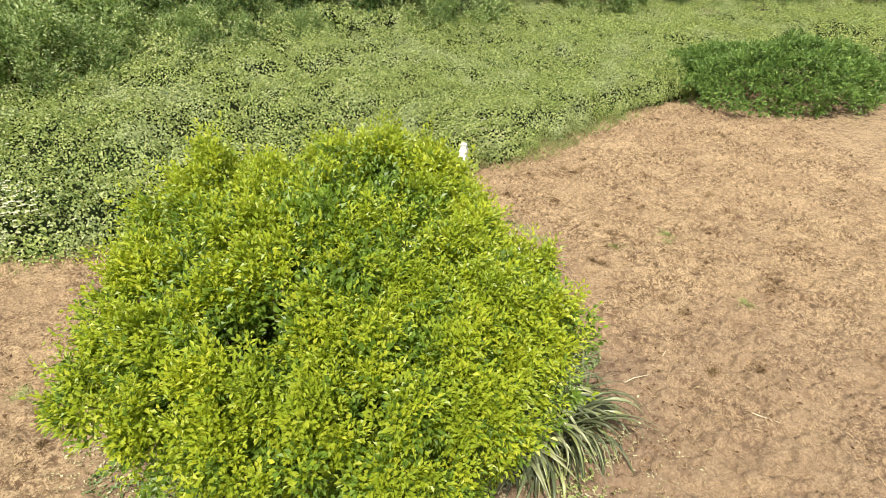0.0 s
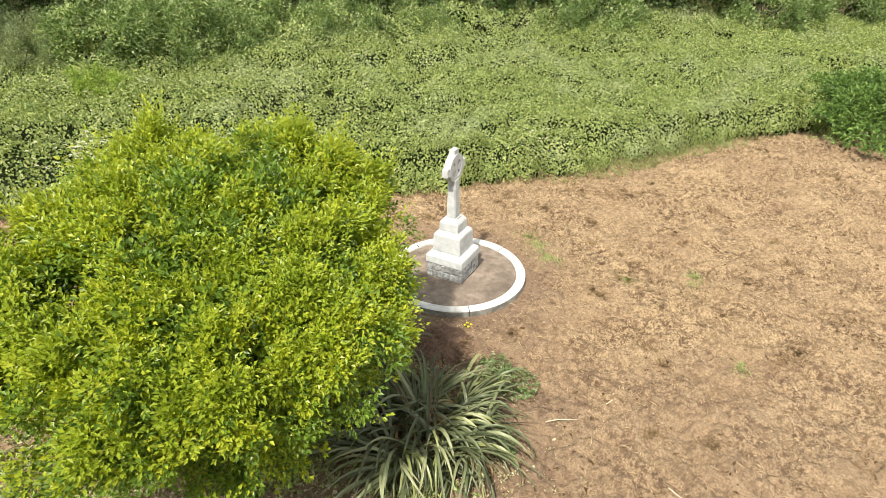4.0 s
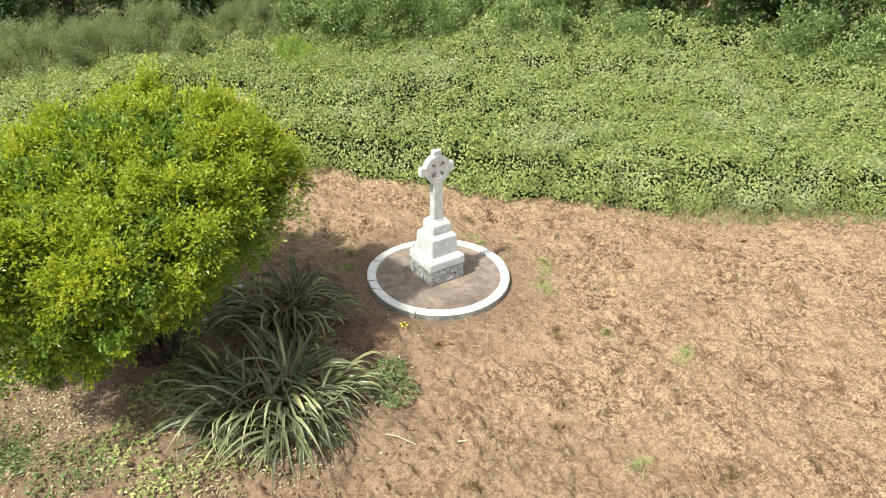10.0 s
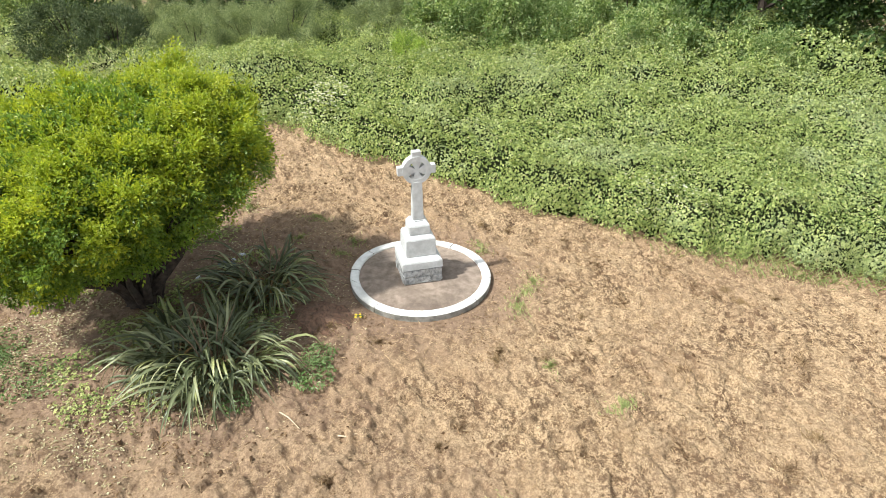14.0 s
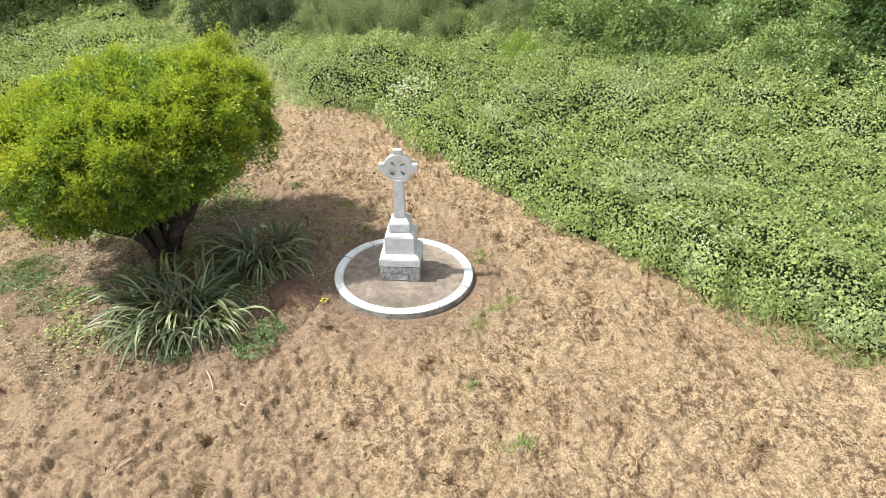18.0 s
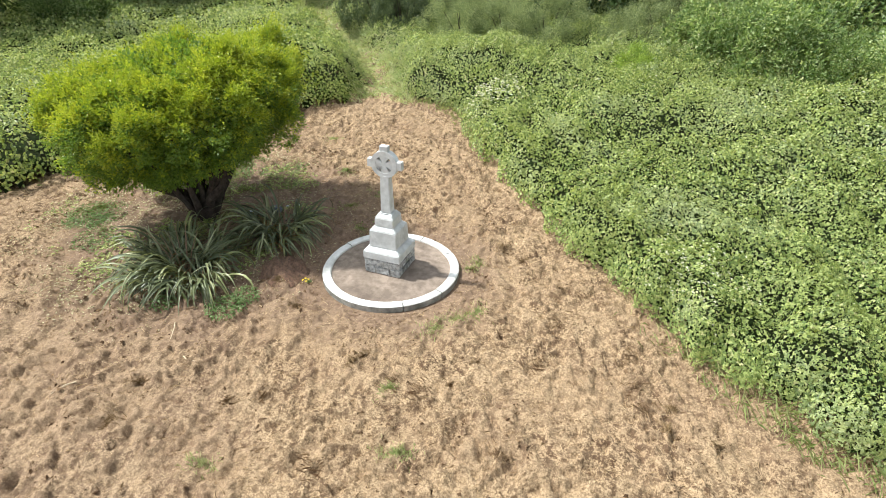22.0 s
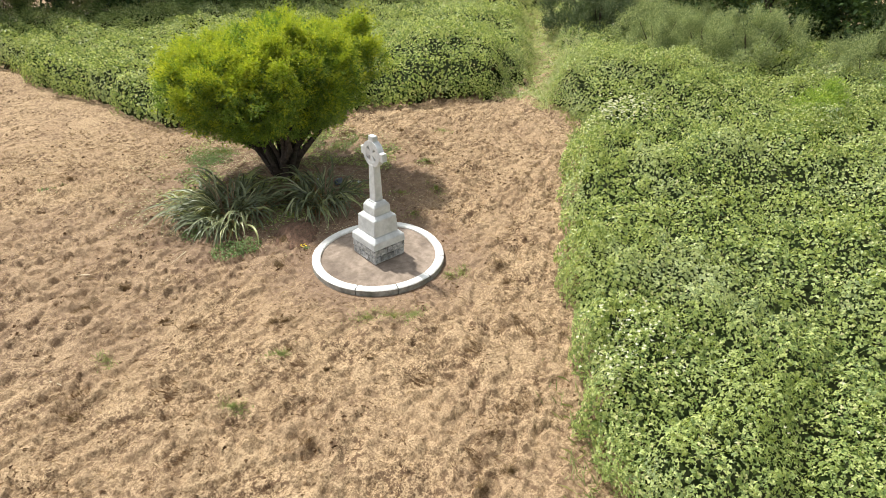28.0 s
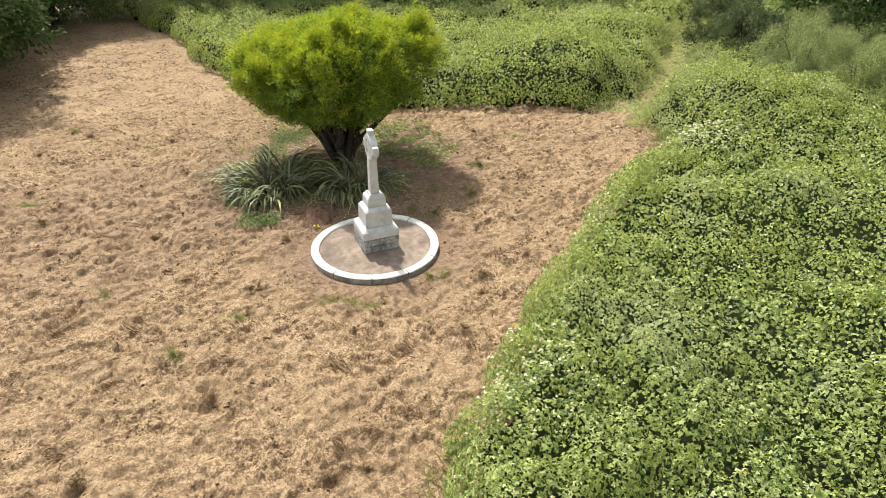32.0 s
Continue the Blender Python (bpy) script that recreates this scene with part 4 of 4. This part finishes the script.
def kerb_stone(a0, a1, r0, r1, top, lift):
    bm = bmesh.new()
    n = max(4, int((a1 - a0) / 4))
    loops = []
    for k in range(n + 1):
        a = radians(a0 + (a1 - a0) * k / n)
        out = 0.09 * math.exp(-(((a0 + (a1 - a0) * k / n - 208) / 38) ** 2))  # the ring is not quite round
        sec = ((r0, -0.12), (r1, -0.12), (r1, top - 0.022), (r1 - 0.016, top - 0.004), (r1 - 0.03, top), (r0 + 0.02, top), (r0, top - 0.02))
        loops.append([bm.verts.new(((r + out) * math.cos(a), (r + out) * math.sin(a), z + lift)) for r, z in sec])
    m = len(loops[0])
    for p, q in zip(loops, loops[1:]):
        for j in range(m):
            fc = bm.faces.new((p[j], q[j], q[(j + 1) % m], p[(j + 1) % m]))
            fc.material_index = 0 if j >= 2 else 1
    bm.faces.new(loops[0]).material_index = 1
    bm.faces.new(loops[-1][::-1]).material_index = 1
    bmesh.ops.recalc_face_normals(bm, faces=bm.faces)
    return bm


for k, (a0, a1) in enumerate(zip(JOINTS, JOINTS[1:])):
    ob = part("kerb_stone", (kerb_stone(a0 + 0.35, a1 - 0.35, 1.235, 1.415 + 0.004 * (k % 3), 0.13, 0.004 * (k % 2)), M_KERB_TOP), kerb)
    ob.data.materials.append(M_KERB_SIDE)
bm = bmesh.new()
rr = [bm.verts.new((0, 0, 0.135))]
rings = []
for i in range(1, 15):
    r = 1.236 * i / 14
    rings.append([bm.verts.new((r * (1 + 0.073 * math.exp(-((math.degrees(a) - 208) / 38) ** 2)) * math.cos(a), r * (1 + 0.073 * math.exp(-((math.degrees(a) - 208) / 38) ** 2)) * math.sin(a), 0.135 - 0.05 * (i / 14) ** 2 + 0.012 * noise.noise(Vector((r * math.cos(a) * 3, r * math.sin(a) * 3, 0)))))
                  for a in (2 * math.pi * k / 48 for k in range(48))])
for k in range(48):
    bm.faces.new((rr[0], rings[0][k], rings[0][(k + 1) % 48]))
    for p, q in zip(rings, rings[1:]):
        bm.faces.new((p[k], q[k], q[(k + 1) % 48], p[(k + 1) % 48]))
me = bpy.data.meshes.new("earth_bed")
bm.to_mesh(me)
bm.free()
me.materials.append(M_BED)
tagged(new("earth_bed", me), "bare brown earth inside a round kerb", "soil", kind="structure").matrix_world = pose(-0.03, 0.05, 0)


# ---- hay, tufts, litter and weeds ----
def scatter(name, box, n, accept, label, category, material, maker):
    x, y = rng.uniform(box[0], box[2], n), rng.uniform(box[1], box[3], n)
    k = rng.random(n) < accept(x, y)
    x, y = x[k], y[k]
    pos = np.stack([x, y, ground_z(x, y)], 1)
    return tagged(new(name, np_mesh(name, *maker(pos), material)), label, category, kind="stuff")


def hay_here(x, y):
    d = outside(x, y)
    tree = np.hypot(x + 1.0, y + 4.6)
    return (d < 0.1) * (np.hypot(x + 0.03, y - 0.05) > 1.5) * (0.55 + 0.45 * smooth(-0.2, 0.4, fbm(x, y, 0.5, 3, 71))) * (0.12 + 0.88 * smooth(1.5, 3.4, tree)) * (0.62 + 0.38 * smooth(2.0, 4.5, np.hypot(x - 5.0, (y + 4.5) * 0.8) + 1.2 * fbm(x, y, 1.5, 2, 74)))


def hay_blades(pos):
    n = len(pos)
    a = 1.2 + 1.6 * fbm(pos[:, 0], pos[:, 1], 2.0, 2, 72) + rng.normal(0, 1.4, n)
    lean = np.stack([np.cos(a), np.sin(a), rng.uniform(-0.1, 0.55, n)], 1)
    return blades(pos + np.array([0, 0, 0.008]), lean, rng.uniform(0.03, 0.09, n) + 0.09 * (rng.random(n) < 0.06), rng.uniform(0.004, 0.008, n))


scatter("hay", (-10, -13, 11, 11), 150000, hay_here, "loose dry straw lying on mown ground", "hay", M_STRAW, hay_blades)


def clods(pos):
    """Crumbs of dark earth and thatch: small uneven lumps of eight faces."""
    n = len(pos)
    a = rng.uniform(0, 6.28, n)
    size = rng.uniform(0.008, 0.018, n) + 0.022 * rng.random(n) ** 4
    way = np.stack([np.cos(a), np.sin(a), 0 * a], 1)
    side = np.stack([-np.sin(a), np.cos(a), 0 * a], 1)
    up = np.tile([0.0, 0.0, 1.0], (n, 1))
    v = np.stack([pos + d * (size * rng.uniform(low, high, n))[:, None] for d, low, high in ((way, 1.0, 2.2), (side, 0.5, 1.1), (-way, 1.0, 2.2), (-side, 0.5, 1.1), (up, 0.6, 1.4), (-up, 0.2, 0.5))], 1)
    v[:, :4] += rng.normal(0, 1, (n, 4, 3)) * (size * 0.25)[:, None, None]
    f = (np.arange(n)[:, None, None] * 6 + np.array([[0, 1, 4], [1, 2, 4], [2, 3, 4], [3, 0, 4], [1, 0, 5], [2, 1, 5], [3, 2, 5], [0, 3, 5]])).reshape(-1, 3)
    return v.reshape(-1, 3), f


def clods_here(x, y):
    return hay_here(x, y) * (0.02 + 0.55 * smooth(0.02, 0.42, fbm(x, y, 0.4, 3, 91)) * (0.3 + 0.7 * smooth(-0.3, 0.3, fbm(x, y, 2.0, 2, 92))))


scatter("earth_clods", (-11, -24, 11, 11), 230000, clods_here, "dark crumbs of earth and thatch on mown ground", "clods", M_CLOD, clods)


def clump_blades(pos):
    k = 18
    n = len(pos) * k
    p = np.repeat(pos, k, 0) + rng.normal(0, 1, (n, 3)) * np.array([0.065, 0.065, 0.0]) + np.array([0, 0, 0.01])
    a = np.repeat(rng.uniform(0, 6.28, len(pos)), k) + rng.normal(0, 0.8, n)
    return blades(p, np.stack([np.cos(a), np.sin(a), rng.uniform(0.0, 1.1, n)], 1), rng.uniform(0.03, 0.085, n), rng.uniform(0.003, 0.007, n))


def clump_here(x, y):
    return hay_here(x, y) * (0.1 + 0.9 * smooth(-0.15, 0.45, fbm(x, y, 0.45, 3, 81))) * (0.35 + 0.65 * smooth(-32, -10, y))


scatter("hay_clumps", (-10, -30, 11, 14), 20000, clump_here, "brown clumps of cut grass on mown ground", "hay", M_HAY_OLD, clump_blades)


def under_tree(x, y):
    d = np.hypot((x + 1.3) / 1.1, y + 5.2)
    return smooth(4.6, 2.8, d) * smooth(-0.35, 0.35, fbm(x, y, 0.8, 2, 75)) * (0.35 + 0.65 * (y < -4.2))


def flat_leaves(low, high):
    def make(pos):
        n = len(pos)
        a = rng.uniform(0, 6.28, n)
        size = rng.uniform(low, high, n)
        return leaves(pos + np.array([0, 0, 0.012]), np.stack([np.cos(a), np.sin(a), rng.normal(0, 0.12, n)], 1), np.stack([rng.normal(0, 0.3, n), rng.normal(0, 0.3, n), np.ones(n)], 1), size, size * 0.55)
    return make


scatter("fallen_leaves", (-6.5, -11, 4, -1), 60000, under_tree, "pale fallen leaves on earth under a tree", "leaf litter", M_LITTER, flat_leaves(0.03, 0.07))


def ivy_here(x, y):
    d = np.hypot((x + 1.5), y + 5.6)
    return smooth(3.9, 2.6, d) * smooth(-0.15, 0.3, fbm(x, y, 1.3, 3, 77)) * (d > 0.6)


def ivy_leaves(pos):
    n = len(pos)
    a = rng.uniform(0, 6.28, n)
    return trefoils(pos + np.stack([np.zeros(n), np.zeros(n), rng.uniform(0.02, 0.10, n)], 1), np.stack([np.cos(a), np.sin(a), rng.normal(0, 0.2, n)], 1), np.stack([rng.normal(0, 0.4, n), rng.normal(0, 0.4, n), np.ones(n)], 1), rng.uniform(0.035, 0.06, n))


scatter("ground_ivy", (-7, -11, 4, -1), 46000, ivy_here, "low green ivy creeping under a tree", "ivy", M_IVY, ivy_leaves)


def path_here(x, y):
    return (outside(x, y) > -0.5) * smooth(2.0, 0.3, pathway(x, y) + 0.7 * fbm(x, y, 0.9, 3, 91)) * (0.25 + 0.75 * smooth(-0.2, 0.3, fbm(x, y, 0.7, 2, 92)))


def tall_grass(pos):
    n = len(pos)
    a = rng.uniform(0, 6.28, n)
    return blades(pos, np.stack([np.cos(a), np.sin(a), rng.uniform(0.6, 1.8, n)], 1), rng.uniform(0.12, 0.34, n), rng.uniform(0.008, 0.016, n))


def verge_grass(pos):
    """Taller away from the trodden line, and up through the low brambles beside it."""
    n = len(pos)
    a = rng.uniform(0, 6.28, n)
    off = smooth(0.1, 1.3, pathway(pos[:, 0], pos[:, 1]))
    rise = np.zeros((n, 3))
    rise[:, 2] = 0.75 * bramble_height(pos[:, 0], pos[:, 1])[0]
    return blades(pos + rise, np.stack([np.cos(a), np.sin(a), 0.2 + 1.6 * rng.random(n) * (0.3 + off)], 1), rng.uniform(0.12, 0.3, n) * (0.6 + 0.9 * off), rng.uniform(0.008, 0.018, n))


scatter("path_grass", (-31, -17, -10.5, 0), 190000, path_here, "pale green grass along a trodden path", "grass", M_PATHGRASS, verge_grass)


def fringe_here(x, y):
    d = outside(x, y)
    thin = smooth(-0.25, 0.0, d) * smooth(0.45, 0.15, d) * smooth(0.25, 0.6, fbm(x, y, 1.6, 2, 79)) * 0.4
    lush = smooth(-0.6, -0.1, d) * smooth(0.9, 0.4, d) * (hump(x, y, 2.9, 7.2, 0.8, 1.2) + hump(x, y, 4.6, 9.2, 0.9, 1.3) + hump(x, y, -10.6, -1.2, 0.8, 0.8) + hump(x, y, 1.4, 5.9, 0.6, 0.5))
    return thin + lush


scatter("edge_grass", (-12, -14, 10, 14), 170000, fringe_here, "pale green grass fringe at bramble edge", "grass", M_GREENGRASS, tall_grass)


def tufts(name, places, thick, height, material, label, seed):
    """Loose patches of standing blades; places: (x, y, reach)."""
    g = np.random.default_rng(seed)
    v, f, start = [], [], 0
    for x, y, reach in places:
        n = int(thick * reach * (reach + 0.3))
        a, r = g.uniform(0, 6.28, n), reach * np.abs(g.normal(0, 0.6, n))
        turn = g.uniform(0, 3.14)
        px, py = r * np.cos(a) * 1.3, r * np.sin(a) * 0.75
        px, py = x + px * math.cos(turn) - py * math.sin(turn), y + px * math.sin(turn) + py * math.cos(turn)
        b = g.uniform(0, 6.28) + g.normal(0, 1.0, n)
        vv, ff = blades(np.stack([px, py, ground_z(px, py) - 0.01], 1), np.stack([np.cos(b), np.sin(b), g.uniform(0.2, 1.4, n)], 1), height * g.uniform(0.5, 1.2, n), g.uniform(0.007, 0.013, n))
        v.append(vv)
        f.append(ff + start)
        start += len(vv)
    return tagged(new(name, np_mesh(name, np.concatenate(v), np.concatenate(f), material)), label, "grass", kind="stuff")


DRY = ((5.06, 0.55), (2.4, 4.9), (2.9, 5.1), (1.7, 4.9), (4.3, 3.0), (3.9, -0.9), (6.1, -0.5), (3.3, 1.6), (0.0, 4.0), (4.9, 5.0), (6.4, 3.0), (5.6, 1.9), (2.2, 3.4), (7.4, 1.2), (1.0, 3.6))
tufts("dry_tufts", [(x, y, 0.3) for x, y in DRY], 600, 0.15, M_HAY_OLD, "standing tufts of dead brown grass", 100)
gd = np.random.default_rng(9)
spots = [(gd.uniform(-7, 10), gd.uniform(-12, 10), gd.uniform(0.07, 0.2)) for k in range(64)]
spots = [p for p in spots if outside(np.array([p[0]]), np.array([p[1]]))[0] < -0.3 and math.hypot(p[0], p[1]) > 1.8 and math.hypot(p[0] + 1, p[1] + 4.6) > 3.2]
spots += [(0.45 + 0.22 * math.cos(k * 2.4) * (k % 3), -2.15 + 0.16 * math.sin(k * 2.4) * (k % 3), 0.16) for k in range(9)]
tufts("dead_tufts", spots, 1500, 0.12, M_HAY_DARK, "small tufts of dark brown dead grass", 150)
GREEN = ((1.0, 2.1, 0.25), (1.6, 1.4, 0.3), (-3.4, -1.3, 0.3), (-2.0, -0.8, 0.28), (-0.5, 1.65, 0.16), (-4.6, -2.7, 0.25), (-3.7, -5.6, 0.5), (-6.9, -4.0, 0.25), (1.3, 1.75, 0.25), (-0.8, 1.75, 0.2), (5.4, -1.0, 0.22), (7.9, -9.3, 0.3),
         (3.3, 1.1, 0.2), (4.6, 1.6, 0.25), (6.6, -6.3, 0.25), (-1.3, -8.0, 0.4), (-2.7, -1.9, 0.25), (-1.6, -1.2, 0.25), (5.2, -12.0, 0.3))
tufts("green_patches", GREEN, 1800, 0.1, M_GREENGRASS, "patches of surviving green grass in dry turf", 200)


def weed(x, y, n, reach, height, label, seed, flowers=0):
    g = np.random.default_rng(seed)
    root = thing("weed", pose(x, y, 0), label, "weed", "weeds")
    a, r = g.uniform(0, 6.28, n), reach * np.sqrt(g.random(n))
    pos = np.stack([r * np.cos(a), r * np.sin(a), g.uniform(0.02, height, n) * (1 - 0.6 * r / reach)], 1)
    nor = unit(np.stack([np.cos(a) * 0.5, np.sin(a) * 0.5, np.ones(n)], 1) + g.normal(0, 0.4, (n, 3)))
    size = g.uniform(0.04, 0.09, n)
    part("foliage", np_mesh("foliage", *leaves(pos, unit(np.cross(nor, g.normal(0, 1, (n, 3)))), nor, size, size * 0.5), M_WEED), root)
    if flowers:
        p = np.stack([g.uniform(-reach, reach, flowers), g.uniform(-reach, reach, flowers), np.full(flowers, height)], 1)
        part("flower", np_mesh("flower", *leaves(np.repeat(p, 4, 0), np.tile([(1, 0, 0.1), (0, 1, 0.1), (-1, 0, 0.1), (0, -1, 0.1)], (flowers, 1)), np.tile([0, 0, 1.0], (flowers * 4, 1)), np.full(flowers * 4, 0.03), 0.03), M_YELLOW), root, "small yellow flower")
    return root


weed(1.95, -2.65, 420, 0.38, 0.22, "bushy pale green weed beside flax leaves", 301)
weed(1.55, -2.45, 260, 0.3, 0.3, "bushy green weed beside flax leaves", 302)
weed(2.1, -3.9, 200, 0.25, 0.2, "low green weed at a flax clump's foot", 303)
weed(0.75, -1.5, 30, 0.08, 0.08, "tiny weed with yellow flowers at a kerb's foot", 304, 4)
weed(0.2, -6.9, 380, 0.6, 0.12, "low spreading green weed on earth", 305)
weed(-0.6, -7.8, 300, 0.5, 0.12, "low spreading green weed on earth", 306)
weed(3.2, -9.0, 160, 0.35, 0.1, "sparse green weed on dry ground", 307)
weed(-4.3, -5.5, 900, 0.75, 0.12, "spreading pale green ground cover", 309)
weed(-3.5, -6.6, 700, 0.65, 0.12, "spreading pale green ground cover", 310)
weed(-0.8, -7.8, 800, 0.75, 0.12, "spreading pale green ground cover", 311)
weed(-4.6, -4.2, 300, 0.4, 0.1, "spreading pale green ground cover", 312)
weed(-2.7, -7.4, 300, 0.45, 0.18, "low bushy green weed near a tree", 308)

for k, (x, y, turn, length) in enumerate(((2.6, -3.3, 20, 0.5), (3.4, -2.6, 70, 0.35), (1.9, -5.6, 130, 0.7), (4.4, -3.9, -30, 0.4), (-2.3, -3.3, 15, 0.6), (0.5, -5.5, 60, 0.5), (6.2, -1.2, 100, 0.4))):
    bm = bmesh.new()
    g = random.Random(k)
    tube(bm, [(0, 0, 0.012), (length * 0.4, g.uniform(-0.05, 0.05), 0.03), (length, g.uniform(-0.08, 0.08), 0.015)], (0.011, 0.009, 0.005), 6)
    me = bpy.data.meshes.new("stick")
    bm.to_mesh(me)
    bm.free()
    me.materials.append(M_CUT)
    tagged(new("stick", me), "pale dead twig lying on the ground", "twig", "twigs").matrix_world = pose(x, y, float(ground_z(np.array([x]), np.array([y]))[0]), 0, 0, turn)


bm = bmesh.new()
tube(bm, [(0, 0, 0.03), (0.3, 0.05, 0.16), (0.6, -0.03, 0.2), (0.95, 0.04, 0.12)], (0.022, 0.018, 0.012, 0.005), 6)
tube(bm, [(0.32, 0.05, 0.16), (0.5, 0.16, 0.22), (0.72, 0.22, 0.18)], (0.012, 0.009, 0.004), 5)
me = bpy.data.meshes.new("fallen_branch")
bm.to_mesh(me)
bm.free()
me.materials.append(M_BARK)
tagged(new("fallen_branch", me), "dark bare fallen branch under a tree", "branch").matrix_world = pose(-1.6, -3.1, 0.0, 0, 0, 35)


# ---- odd things on the ground ----
bm = bmesh.new()
heap = []
for i in range(9):
    r = 0.55 * i / 8
    heap.append([bm.verts.new((r * math.cos(a) * 1.2, r * math.sin(a), 0.24 * (1 - (i / 8) ** 1.6) - 0.01 + 0.09 * noise.noise(Vector((r * math.cos(a) * 7, r * math.sin(a) * 7, 3))))) for a in (2 * math.pi * k / 28 for k in range(28))] if i else [bm.verts.new((0, 0, 0.24))])
for k in range(28):
    bm.faces.new((heap[0][0], heap[1][k], heap[1][(k + 1) % 28]))
    for p, q in zip(heap[1:], heap[2:]):
        bm.faces.new((p[k], q[k], q[(k + 1) % 28], p[(k + 1) % 28]))
me = bpy.data.meshes.new("mulch_mound")
bm.to_mesh(me)
bm.free()
me.materials.append(M_MULCH)
tagged(new("mulch_mound", me), "low heap of dark brown rotted cuttings", "mulch").matrix_world = pose(0.45, -2.15, 0.0, 0, 0, 40)


def crumpled(name, x, y, size, material, label, seed):
    """A crumpled scrap: a small sheet folded over itself."""
    g = random.Random(seed)
    bm = bmesh.new()
    bmesh.ops.create_icosphere(bm, subdivisions=2, radius=size)
    for v in bm.verts:
        v.co = Vector((v.co.x * 1.3, v.co.y * 0.9, v.co.z * 0.45)) * g.uniform(0.72, 1.2) + Vector((0, 0, size * 0.36))
    me = bpy.data.meshes.new(name)
    bm.to_mesh(me)
    bm.free()
    me.materials.append(material)
    tagged(new(name, me), label, "litter").matrix_world = pose(x, y, 0.0, 0, 0, g.uniform(0, 360))


crumpled("plastic_bag", -2.05, -3.55, 0.17, M_BAG, "crumpled dark plastic bag under a tree", 1)
crumpled("paper_scrap", -1.85, -4.15, 0.06, M_SCRAP, "small crumpled white scrap on earth", 2)
crumpled("paper_scrap", -2.45, -3.2, 0.07, M_SCRAP, "small crumpled white scrap on earth", 3)
crumpled("paper_scrap", -2.3, -3.4, 0.05, M_SCRAP, "small crumpled white scrap on earth", 4)
